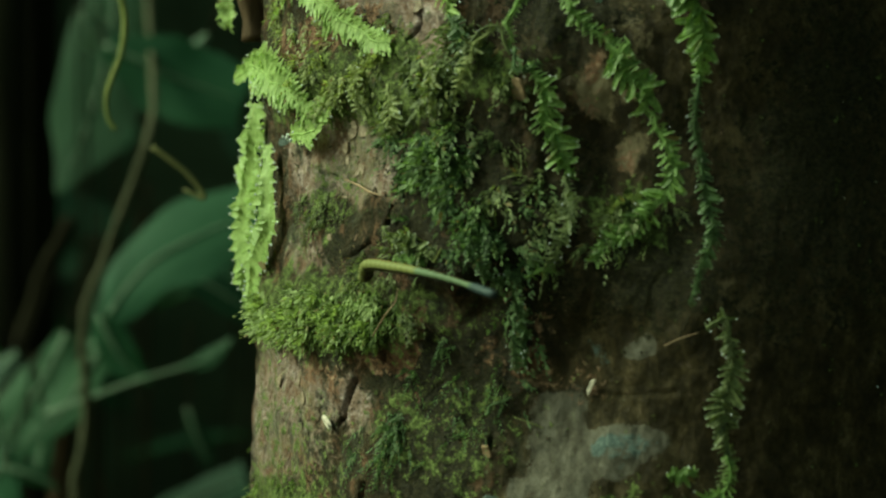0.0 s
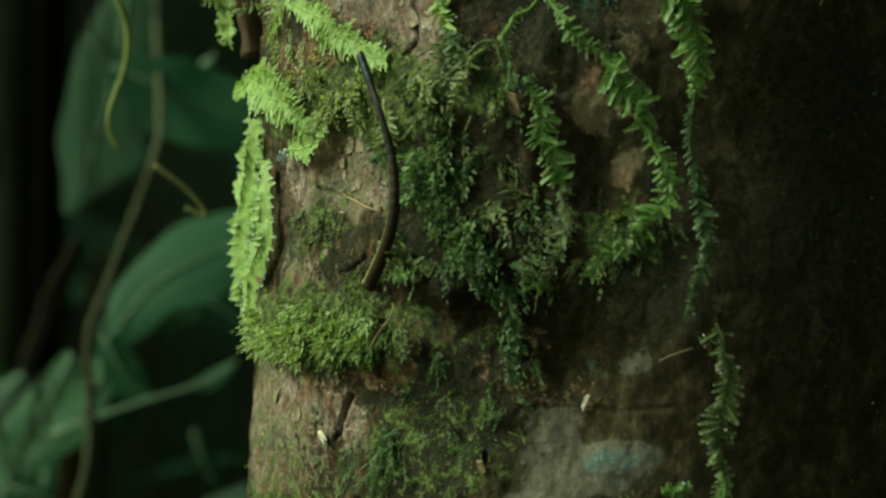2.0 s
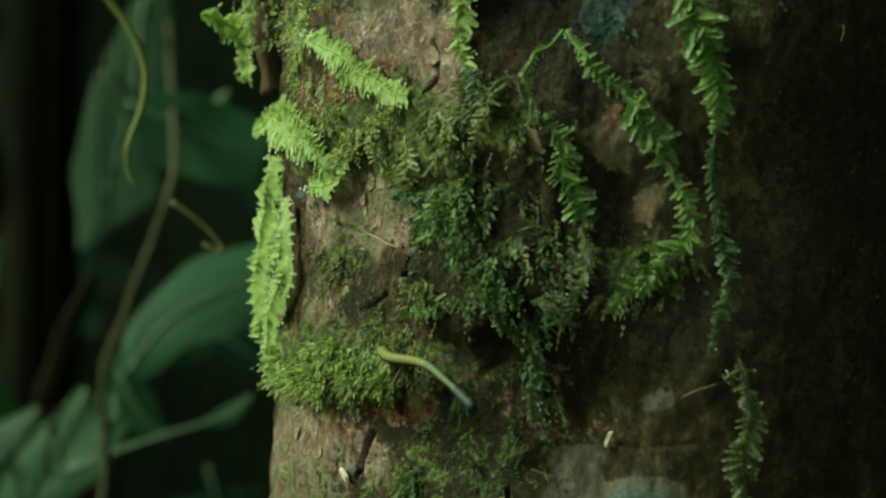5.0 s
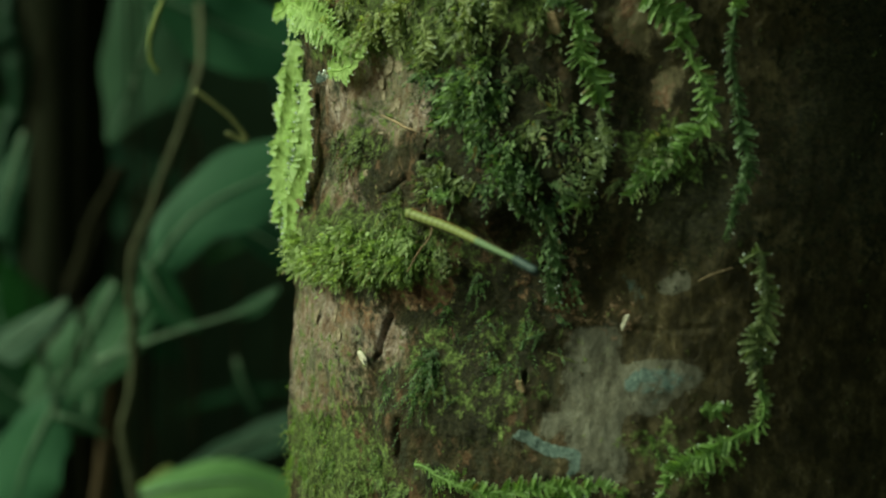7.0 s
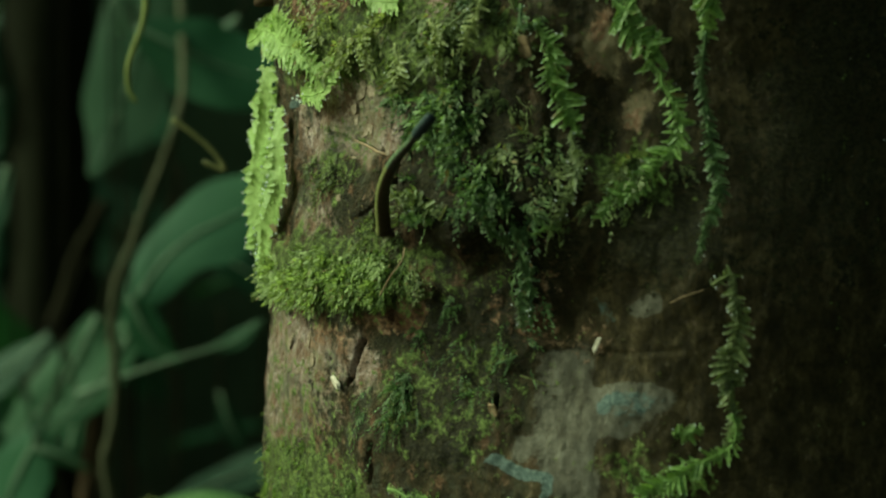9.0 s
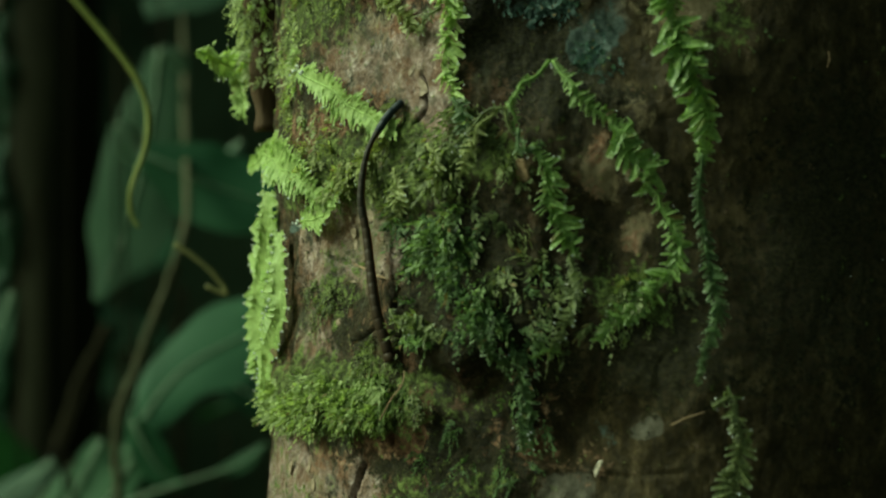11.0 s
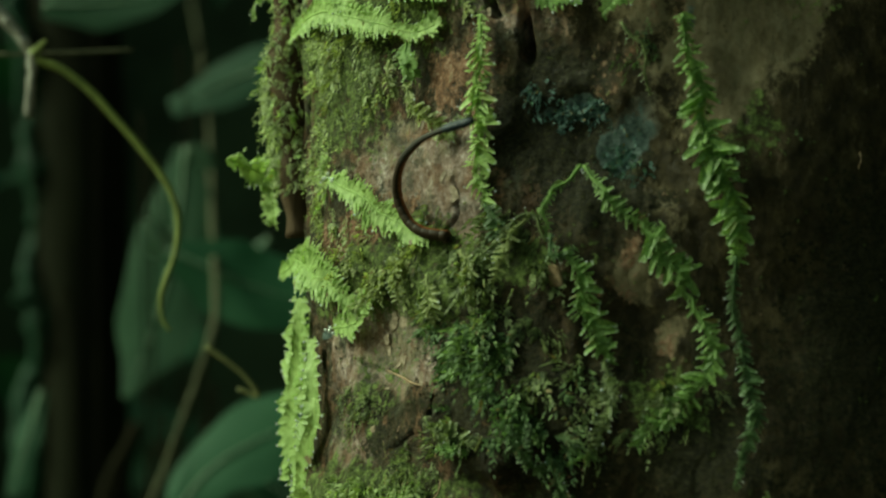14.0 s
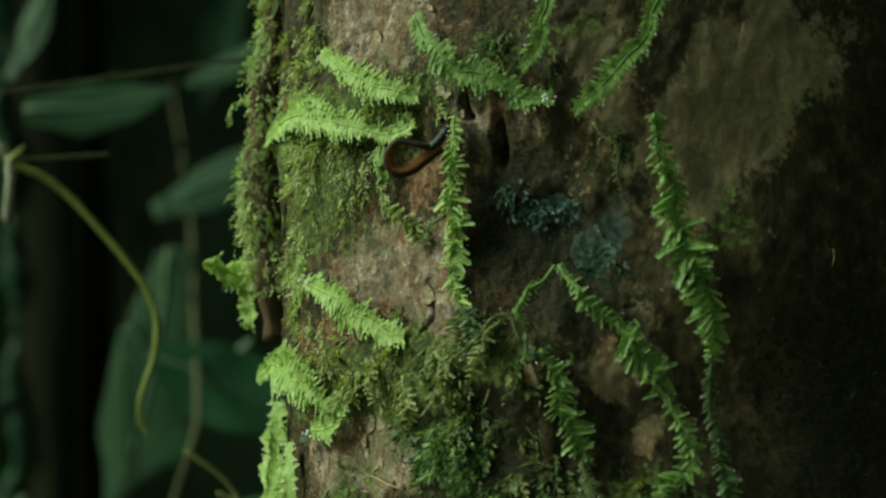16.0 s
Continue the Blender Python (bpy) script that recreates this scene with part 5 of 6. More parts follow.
frond([(-6.7, 77.6), (-5.3, 67.9), (-4.6, 57.5), (-2.8, 50.2), (-1.2, 41.0), (-1.2, 32.9)], 4.7, 1.7, 'fresh', 'pinnate')
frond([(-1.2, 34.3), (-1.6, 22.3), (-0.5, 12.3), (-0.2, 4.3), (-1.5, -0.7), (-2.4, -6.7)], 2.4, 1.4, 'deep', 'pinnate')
frond([(-0.7, -10.7), (1.4, -8.7), (2.2, -17.7), (1.1, -24.8), (1.9, -32.8), (0.8, -40.8)], 3.0, 1.5, 'olive', 'pinnate')
frond([(1.8, -33.2), (1.1, -38.7), (-3.1, -43.3), (-7.9, -47.4), (-9.6, -52.5)], 2.8, 1.4, 'fresh', 'pinnate')
frond([(-41.1, -49.5), (-36.5, -51.5), (-31.5, -53.3), (-23.9, -51.8), (-18.3, -50.9), (-13.5, -51.3)], 2.5, 1.2, 'fresh', 'pinnate')
frond([(-19.2, 51.9), (-22.6, 46.6), (-23.3, 40.5), (-22.1, 37.2)], 1.8, 1.4, 'fresh', 'pinnate')
frond([(-22.9, 39.0), (-21.9, 34.9), (-19.8, 36.8)], 2.4, 1.3, 'deep', 'pinnate')
frond([(-20.8, 36.9), (-19.2, 30.7), (-18.7, 24.6), (-17.0, 19.5), (-16.5, 15.9)], 3.8, 1.7, 'fresh', 'pinnate')
frond([(-16.7, 15.9), (-16.2, 11.4), (-16.8, 5.3), (-18.0, -0.8)], 2.6, 1.3, 'olive', 'pinnate')
frond([(-19.0, 51.8), (-16.4, 47.4), (-14.1, 43.0), (-9.9, 39.4)], 2.4, 1.4, 'fresh', 'pinnate')
frond([(-9.2, 39.5), (-11.3, 36.7), (-7.5, 31.3), (-8.3, 27.4)], 4.8, 2.0, 'fresh', 'pinnate')
frond([(-7.7, 28.4), (-5.9, 23.8), (-4.3, 18.3), (-5.6, 13.3), (-9.3, 7.3), (-13.3, 1.5)], 3.7, 1.6, 'fresh', 'pinnate')
frond([(-30.5, 81.7), (-30.9, 72.9), (-31.7, 66.6), (-31.1, 59.0), (-32.1, 51.7), (-30.6, 46.2)], 4.2, 1.9, 'bright', 'pinnate')
frond([(-30.8, 46.2), (-29.3, 41.3), (-28.9, 35.5)], 2.6, 1.5, 'deep', 'pinnate')
frond([(-36.1, 102.3), (-32.0, 93.3), (-27.3, 88.3), (-22.8, 84.1), (-18.4, 82.4)], 3.8, 1.1, 'fresh', 'dense')
frond([(-18.3, 102.8), (-19.0, 95.2), (-22.3, 88.8)], 2.6, 1.2, 'fresh', 'dense')
frond([(-4.9, 100.0), (-7.3, 91.7), (-11.5, 85.4), (-16.1, 80.2)], 3.0, 1.2, 'fresh', 'dense')
frond([(-13.8, 77.8), (-11.2, 71.6), (-10.7, 63.8)], 1.4, 1.8, 'olive', 'pinnate')
frond([(-59.4, 56.2), (-51.4, 50.8), (-46.7, 45.6), (-40.1, 41.2)], 4.4, 0.9, 'bright', 'dense')
frond([(-83.4, 43.6, 0.3), (-65.4, 38.2), (-58.6, 34.0), (-55.1, 30.2)], 5.7, 0.9, 'bright', 'dense')
frond([(-60.1, 25.5), (-54.7, 25.9), (-51.2, 31.9)], 3.9, 1.0, 'bright', 'dense')
frond([(-81.5, 65.6, 14.1), (-82.3, 63.3, 8.5), (-83.1, 59.9, 2.4)], 4.2, 1.3, 'bright', 'dense')
frond([(-82.4, 61.1, 7.3), (-82.7, 57.3, 4.9), (-82.7, 51.4, 5.4)], 3.2, 1.2, 'bright', 'dense')
frond([(-75.2, 99.0), (-82.6, 101.8, 6.0), (-82.2, 99.7, 8.6), (-82.2, 96.5, 9.2)], 1.7, 1.2, 'bright', 'pinnate')
frond([(-73.4, 119.8), (-83.2, 117.6, 1.3), (-83.0, 111.6, 3.3)], 2.0, 1.3, 'fresh', 'pinnate')
frond([(-76.0, 91.1), (-59.2, 89.7), (-47.9, 84.4), (-41.5, 80.9), (-37.4, 82.6)], 3.7, 0.9, 'bright', 'dense')
frond([(-54.0, 101.5), (-46.5, 93.7), (-39.8, 88.8), (-36.0, 87.4)], 4.0, 0.9, 'bright', 'dense')
frond([(-59.1, 92.1), (-53.0, 89.4), (-45.7, 83.2)], 3.1, 0.9, 'bright', 'dense')
frond([(-76.6, 33.9), (-76.6, 27.3), (-80.2, 20.3), (-84.5, 10.7, 0.7), (-84.4, 2.1, 1.2), (-84.5, -9.7, 0.4)], 4.3, 0.7, 'bright', 'sheet')
frond([(-69.2, 24.9), (-67.8, 16.1), (-66.9, 7.9), (-71.6, -0.2), (-77.8, -8.7)], 3.0, 0.7, 'bright', 'sheet')
frond([(-84.0, 40.8, 4.0), (-76.6, 41.7), (-66.6, 38.6), (-55.9, 31.7)], 3.1, 0.9, 'bright', 'dense')
frond([(-43.3, 71.8), (-42.6, 68.0), (-40.4, 64.6), (-37.6, 61.0), (-36.2, 59.4)], 2.8, 1.0, 'pale', 'pinnate')
frond([(-32.8, 63.4), (-34.6, 61.6), (-36.4, 60.2)], 2.0, 1.1, 'olive', 'pinnate')
frond([(-43.0, 79.0), (-42.4, 75.4), (-41.8, 72.4)], 3.0, 0.9, 'fresh', 'dense')
frond([(-46.4, 76.6), (-46.0, 72.6), (-45.4, 69.4)], 2.4, 1.1, 'pale', 'pinnate')
frond([(-25.1, 43.3), (-27.3, 39.3), (-28.6, 35.3), (-29.8, 30.7)], 2.8, 2.2, 'pale', 'pinnate')
frond([(-22.9, 38.5), (-25.1, 43.3), (-31.6, 35.5), (-34.8, 33.7)], 1.6, 1.8, 'olive', 'pinnate')
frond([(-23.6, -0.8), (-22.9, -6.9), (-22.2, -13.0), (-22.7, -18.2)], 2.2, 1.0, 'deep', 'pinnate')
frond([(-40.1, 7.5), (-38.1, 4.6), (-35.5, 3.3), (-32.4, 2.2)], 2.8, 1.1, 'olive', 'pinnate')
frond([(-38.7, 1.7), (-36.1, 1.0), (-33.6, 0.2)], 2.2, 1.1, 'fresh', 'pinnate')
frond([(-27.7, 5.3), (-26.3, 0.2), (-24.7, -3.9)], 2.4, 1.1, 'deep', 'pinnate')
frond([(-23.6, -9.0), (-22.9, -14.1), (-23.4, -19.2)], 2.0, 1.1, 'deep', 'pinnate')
frond([(-40.1, 34.1), (-38.7, 29.2), (-39.0, 24.5)], 2.6, 1.2, 'pale', 'pinnate')
frond([(-46.1, 37.9), (-44.5, 33.4), (-45.0, 29.7)], 2.4, 1.1, 'pale', 'pinnate')
frond([(-34.0, 37.8), (-32.5, 33.5), (-33.0, 28.3)], 2.6, 1.2, 'pale', 'pinnate')
frond([(-21.2, -1.8), (-18.0, -0.6)], 2.2, 1.1, 'fresh', 'pinnate')
frond([(-28.1, -27.1), (-24.7, -23.9)], 1.6, 1.2, 'deep', 'pinnate')
frond([(-5.1, -37.3), (-1.8, -36.6)], 2.2, 1.1, 'fresh', 'pinnate')


def dew_drops():
    """Water drops on the leaflet tips."""
    t = Tex("water")
    t.base((0.95, 1.0, 0.97), 0.05, 1.0)
    # Only half clear: the white body colour stands in for reflected sky.
    t.bsdf.inputs["Transmission Weight"].default_value = 0.55
    t.bsdf.inputs["IOR"].default_value = 1.33
    ball = bmesh.new()
    bmesh.ops.create_icosphere(ball, subdivisions=2, radius=1.0)
    v = np.array([q.co[:] for q in ball.verts])
    f = np.array([[q.index for q in face.verts] for face in ball.faces])
    ball.free()
    rs = random.Random(11)
    for _ in range(16):
        DEW.append((Vector(on_bark(rs.uniform(12, 58), rs.gauss(15, 26), 0.25)), rs.uniform(0.08, 0.22) * MM))
    for _ in range(26):                                      # the wet tips of three fronds
        th, z, lift = rs.choice(((-59.4, 56.2, 2.2), (-60.1, 25.5, 2.2), (-18.4, 82.4, 2.4)))
        DEW.append((Vector(on_bark(th + rs.uniform(-1.5, 1.5), z + rs.uniform(-0.9, 0.9), lift + rs.uniform(-0.3, 0.7))), rs.uniform(0.2, 0.42) * MM))
    verts = np.concatenate([v * r + np.array(p[:]) for p, r in DEW])
    faces = np.concatenate([f + k * len(v) for k in range(len(DEW))])
    tagged(attach("dew", mesh_from("dew", verts.tolist(), faces.tolist()), t.mat), "tiny clear water drops on the moss tips", "dew", kind="stuff")


dew_drops()

# ---- the leech, in rings that slide into one another ----
RINGS = 24
LEECH_BACK = leech_material("leech_skin", (0.02, 0.013, 0.007), (0.16, 0.175, 0.06), (0.19, 0.062, 0.017), 0.4)
LEECH_NECK = leech_material("leech_neck_skin", (0.018, 0.016, 0.012), (0.10, 0.145, 0.075), (0.12, 0.045, 0.017), 0.42)
LEECH_HEAD = leech_material("leech_head_skin", (0.012, 0.018, 0.022), (0.035, 0.055, 0.052), (0.03, 0.03, 0.025), 0.36)


def ring_mesh(name, r0, r1, length, close=False):
    v, f = [], []
    rows = [(-0.5, 0.72), (-0.38, 0.93), (-0.15, 1.0), (0.15, 1.0), (0.38, 0.93), (0.5, 0.72)]
    for u, k in rows:
        r = (r0 + (r1 - r0) * (u + 0.5)) * k
        for s in range(14):
            a = 2 * math.pi * s / 14
            v.append((u * length, math.cos(a) * r * 1.16, math.sin(a) * r * 0.88))
    for i in range(len(rows) - 1):
        for s in range(14):
            f.append((i * 14 + s, i * 14 + (s + 1) % 14, (i + 1) * 14 + (s + 1) % 14, (i + 1) * 14 + s))
    f.append(tuple(range(14))[::-1])
    f.append(tuple((len(rows) - 1) * 14 + s for s in range(14)))
    return mesh_from(name, v, f)


def leech_radius(u):
    """Body radius in mm from the tail (0) to the head (1)."""
    return 1.26 - 0.25 * u - 0.6 * u * u + (0.5 if u > 0.95 else (0.3 if u > 0.9 else 0))


def build_leech():
    leech = holder("leech", "slender dark brown land leech with a yellow-green side stripe", "leech")
    rings = []
    for k in range(RINGS):
        u = k / (RINGS - 1)
        r0, r1 = leech_radius(u) * MM, leech_radius(min(1, u + 1 / RINGS)) * MM
        last = k >= RINGS - 3
        if k == 0:
            name, label = "tail_sucker", "round dark tail sucker"
            me = ring_mesh(name, r0 * 1.12, r0 * 1.0, 1.8 * MM)
        else:
            name, label = ("head_ring", "blue-black head end") if last else ("body_ring", "")
            me = ring_mesh(name, r0, r1, 3.4 * MM)
        rings.append(attach(name, me, LEECH_HEAD if last else (LEECH_NECK if k >= RINGS - 11 else LEECH_BACK), leech, label))
    return leech, rings


leech, leech_rings = build_leech()
BENDS = []


def bend(t, twist, line):
    """One posture: the body's mid line from tail to head as (angle, height mm, lift mm) on the trunk."""
    pts = smooth_path([on_bark(th, z, l) for th, z, l in line], 8)
    dist = [0.0]
    for a, b in zip(pts, pts[1:]):
        dist.append(dist[-1] + (b - a).length)
    xs = np.linspace(0, dist[-1], RINGS)
    arr = np.array([tuple(p) for p in pts])
    BENDS.append((t, np.array(twist if isinstance(twist, tuple) else (twist, twist), float), np.stack([np.interp(xs, dist, arr[:, c]) for c in range(3)], -1)))


def ring_poses(mid, twist):
    """Poses of the rings along a mid line, in the space of its first point."""
    out = []
    for k in range(RINGS):
        tan = Vector(mid[min(k + 1, RINGS - 1)] - mid[max(k - 1, 0)]).normalized()
        n = Vector((mid[k][0] - AX, mid[k][1] - AY - 0.06, 0.0)).normalized()
        n = (n - tan * n.dot(tan)).normalized()
        m = Matrix((tan, n.cross(tan), n)).transposed().to_4x4() @ pose(0, 0, 0, twist[0] + (twist[1] - twist[0]) * k / (RINGS - 1))
        out.append(Matrix.Translation(Vector(mid[k] - mid[0])) @ m)
    return out


def motions():
    bend(0, 72, [(-41.6, -1.7, 4.5), (-39.7, 0.2, 7.0), (-34.4, -0.1, 10.0), (-29.1, -1.1, 14.0), (-24.8, -2.6, 19.0), (-21.0, -4.3, 24.0)])
    bend(0.2, 72, [(-43.0, -1.6, 2.0), (-40.1, -0.0, 6.0), (-36.0, -0.4, 12.0), (-32.7, -1.5, 18.0), (-29.9, -3.2, 24.0)])
    bend(0.4, 72, [(-42.5, -1.3, 2.0), (-36.8, -2.2, 8.0), (-30.7, -6.6, 14.0), (-26.4, -11.3, 18.0), (-23.5, -16.4, 20.0)])
    bend(0.5, 72, [(-42.3, -1.2, 2.0), (-36.0, -3.6, 8.0), (-30.9, -6.9, 14.0), (-26.9, -9.8, 20.0), (-24.3, -12.0, 24.0)])
    bend(0.8, 72, [(-42.3, -0.9, 2.0), (-37.0, -1.0, 8.0), (-32.6, -0.9, 14.0), (-28.9, -0.5, 20.0), (-25.3, -0.4, 26.0)])
    bend(1.0, 72, [(-42.1, -1.6, 2.0), (-36.8, -0.9, 6.0), (-30.9, -1.8, 11.0), (-25.8, -3.2, 17.0), (-21.7, -5.2, 22.0)])
    bend(1.2, 72, [(-42.0, -1.2, 2.0), (-37.1, 0.1, 7.0), (-32.3, 1.2, 13.0), (-28.3, 2.1, 19.0), (-24.4, 3.1, 25.0)])
    bend(1.5, 45, [(-41.8, -1.0, 2.0), (-37.3, 1.5, 5.0), (-31.0, 3.7, 9.0), (-25.1, 5.2, 13.0), (-19.5, 5.7, 17.0), (-14.3, 5.8, 20.0)])
    bend(1.8, 30, [(-42.0, 1.3, 2.0), (-37.4, 4.2, 6.0), (-33.6, 6.2, 11.0), (-31.0, 9.1, 16.0), (-29.3, 12.9, 20.0)])
    bend(2.0, (0, -60), [(-41.9, -0.6, 2.0), (-38.1, 6.0, 4.0), (-35.8, 13.2, 6.0), (-35.7, 22.5, 7.0), (-37.0, 31.9, 8.0), (-39.9, 40.7, 8.0)])
    bend(2.2, (0, -60), [(-42.3, -1.4, 2.0), (-39.6, 6.0, 4.0), (-37.8, 14.3, 6.0), (-38.2, 22.6, 7.0), (-38.9, 32.0, 8.0), (-40.2, 40.5, 8.0)])
    bend(2.4, (0, -60), [(-38.9, -3.0, 2.0), (-38.2, 3.9, 4.0), (-37.8, 12.7, 6.0), (-38.7, 22.6, 7.0), (-39.6, 32.0, 8.0), (-40.8, 41.7, 8.0)])
    bend(2.5, (0, -60), [(-41.8, -1.9, 2.0), (-40.6, 4.4, 4.0), (-40.3, 9.6, 6.0), (-41.6, 15.4, 8.0), (-44.0, 18.6, 10.0), (-47.4, 20.9, 12.0)])
    bend(2.7, (0, -60), [(-39.1, -2.0, 2.0), (-39.6, 6.4, 4.0), (-41.3, 13.8, 6.0), (-43.7, 20.1, 8.0), (-47.6, 26.7, 10.0), (-53.7, 35.4, 11.0)])
    bend(3.0, (0, -60), [(-41.4, -1.7, 2.0), (-41.9, 5.7, 4.0), (-43.5, 12.1, 6.0), (-45.5, 17.9, 8.0), (-48.5, 22.9, 10.0), (-53.6, 31.0, 13.0)])
    bend(3.3, (0, -60), [(-41.3, -1.7, 2.0), (-42.7, 5.9, 4.0), (-45.8, 14.5, 6.0), (-49.2, 22.1, 7.0), (-51.2, 30.9, 8.0), (-52.1, 38.6, 9.0)])
    bend(3.5, (0, -60), [(-41.3, -2.0, 2.0), (-42.6, 6.7, 4.0), (-45.9, 19.6, 5.0), (-47.8, 28.3, 6.0), (-50.2, 39.4, 6.0), (-51.5, 45.1, 5.0), (-50.3, 48.9, 3.0)])
    bend(3.6, (0, -60), [(-41.1, -2.2, 2.0), (-41.4, 3.3, 4.0), (-41.8, 8.9, 6.0), (-42.5, 14.2, 8.0), (-44.0, 19.1, 9.0), (-47.7, 24.1, 10.0)])
    bend(3.7, (0, -60), [(-40.9, -2.3, 2.0), (-41.4, 4.0, 5.0), (-42.9, 10.1, 8.0), (-45.8, 14.1, 10.0), (-48.0, 15.4, 12.0), (-50.6, 15.9, 13.0)])
    bend(4.2, (10, -30), [(-41.6, -5.7, 2.0), (-42.1, 2.8, 5.0), (-40.7, 11.2, 9.0), (-39.4, 19.3, 13.0), (-38.6, 26.3, 16.0), (-39.2, 33.4, 18.0)])
    bend(5.0, 60, [(-42.6, -6.7, 2.0), (-39.0, -7.5, 7.0), (-33.2, -8.3, 13.0), (-28.8, -11.0, 18.0), (-25.4, -14.6, 22.0)])
    bend(5.8, (135, 62), [(-40.0, -3.9, 2.0), (-39.5, -4.6, 6.0), (-39.8, -8.0, 8.0), (-40.3, -13.7, 9.0), (-40.0, -19.9, 10.0), (-39.7, -26.0, 11.0)])
    bend(6, (135, 62), [(-39.5, -0.2, 2.0), (-38.8, -0.9, 6.0), (-39.1, -4.3, 8.0), (-39.0, -10.0, 9.0), (-38.3, -16.1, 10.0), (-37.6, -22.2, 11.0)])
    bend(6.2, (135, 62), [(-39.6, -0.9, 2.0), (-38.8, -1.2, 6.0), (-39.1, -3.9, 8.0), (-39.1, -9.1, 9.0), (-38.3, -15.3, 10.0), (-37.2, -22.4, 11.0)])
    bend(6.4, (120, 65), [(-40.1, -1.2, 2.0), (-39.7, -0.8, 5.0), (-39.0, -2.0, 8.0), (-36.2, -9.2, 10.0), (-32.8, -15.6, 12.0), (-29.9, -19.9, 14.0)])
    bend(6.5, (115, 68), [(-40.3, -4.0, 2.0), (-39.7, -3.8, 5.0), (-38.8, -4.8, 8.0), (-36.2, -12.4, 10.0), (-33.3, -19.3, 12.0), (-30.7, -25.1, 14.0)])
    bend(6.6, (110, 70), [(-40.5, -5.0, 2.0), (-39.9, -5.1, 5.0), (-38.8, -6.7, 8.0), (-36.3, -14.3, 10.0), (-33.8, -21.2, 12.0), (-31.3, -27.0, 14.0)])
    bend(6.8, (100, 65), [(-41.1, -6.0, 2.0), (-40.4, -6.6, 5.0), (-38.3, -7.9, 9.0), (-35.4, -10.9, 13.0), (-31.3, -13.1, 18.0), (-27.9, -14.3, 22.0)])
    bend(7.0, 72, [(-41.2, -2.6, 2.0), (-34.2, -5.1, 7.0), (-27.8, -8.0, 13.0), (-23.4, -10.1, 18.0), (-21.1, -11.7, 21.0)])
    bend(7.2, 72, [(-42.9, -1.4, 2.0), (-37.3, -3.9, 6.0), (-31.4, -8.2, 9.0), (-25.7, -14.5, 12.0), (-21.5, -19.7, 14.0), (-18.3, -23.8, 16.0), (-15.7, -28.2, 17.0)])
    bend(7.5, 72, [(-41.3, -2.6, 2.0), (-34.9, -5.0, 6.0), (-28.9, -8.2, 10.0), (-24.5, -11.6, 14.0), (-22.3, -13.5, 17.0)])
    bend(8.0, 72, [(-41.3, -2.2, 2.0), (-35.4, -4.3, 6.0), (-30.8, -7.0, 10.0), (-27.6, -10.3, 14.0), (-25.9, -13.0, 17.0)])
    bend(8.2, 72, [(-41.8, -1.4, 2.0), (-36.1, -3.3, 6.0), (-31.5, -5.9, 9.0), (-28.9, -7.9, 12.0), (-29.5, -9.4, 14.0), (-32.6, -9.4, 13.0), (-35.4, -9.9, 12.0)])
    bend(9.0, 30, [(-41.5, -1.0, 2.0), (-38.6, 5.4, 7.0), (-34.6, 10.3, 12.0), (-30.9, 14.0, 16.0), (-28.0, 17.6, 19.0)])
    bend(9.8, (-10, -40), [(-41.3, -1.6, 2.0), (-40.6, 8.2, 5.0), (-40.0, 19.5, 7.0), (-39.3, 27.7, 9.0), (-37.9, 35.8, 10.0)])
    bend(10.3, (-40, -60), [(-41.1, -2.2, 2.0), (-39.5, 5.3, 3.0), (-39.1, 12.7, 4.0), (-39.8, 23.5, 5.0), (-41.5, 34.8, 6.0), (-42.6, 42.2, 6.0)])
    bend(10.4, (-40, -60), [(-40.4, -2.0, 2.0), (-39.2, 5.6, 3.0), (-38.7, 12.5, 4.0), (-39.7, 24.7, 5.0), (-42.2, 36.8, 6.0), (-43.0, 42.3, 6.0)])
    bend(10.5, (-40, -60), [(-41.1, -1.8, 2.0), (-40.2, 7.7, 3.0), (-40.2, 16.2, 4.0), (-40.6, 24.6, 5.0), (-41.5, 32.1, 5.0), (-42.3, 39.7, 5.0)])
    bend(11.0, (-40, -60), [(-40.9, -1.5, 1.5), (-42.1, 8.3, 3.0), (-43.6, 21.2, 4.0), (-44.0, 28.7, 4.0), (-43.0, 37.2, 4.0), (-41.2, 43.4, 3.0), (-40.5, 45.6, 1.5)])
    bend(11.5, (-40, -60), [(-40.9, -2.0, 1.5), (-40.7, 7.7, 3.0), (-40.8, 18.3, 4.0), (-41.0, 28.9, 4.0), (-41.0, 36.4, 4.0), (-41.0, 42.9, 3.0), (-40.3, 45.6, 1.5)])
    bend(11.9, (-40, -60), [(-41.5, -1.8, 2.0), (-42.7, 6.7, 3.0), (-43.4, 17.4, 4.0), (-43.3, 28.1, 4.0), (-41.8, 36.5, 4.0), (-40.8, 41.8, 3.0), (-40.2, 45.2, 1.5)])
    bend(12.0, (-40, -60), [(-45.1, 4.9, 4.0), (-45.2, 13.5, 5.0), (-44.9, 22.0, 5.0), (-43.6, 29.4, 5.0), (-42.5, 36.8, 4.0), (-41.4, 42.1, 3.0), (-40.5, 45.8, 1.5)])
    bend(12.1, (-90, -50), [(-46.1, 17.7, 4.0), (-48.0, 20.7, 6.0), (-50.9, 26.4, 7.0), (-50.2, 31.4, 7.0), (-46.8, 35.7, 6.0), (-43.1, 40.2, 4.0), (-40.6, 46.7, 1.5)])
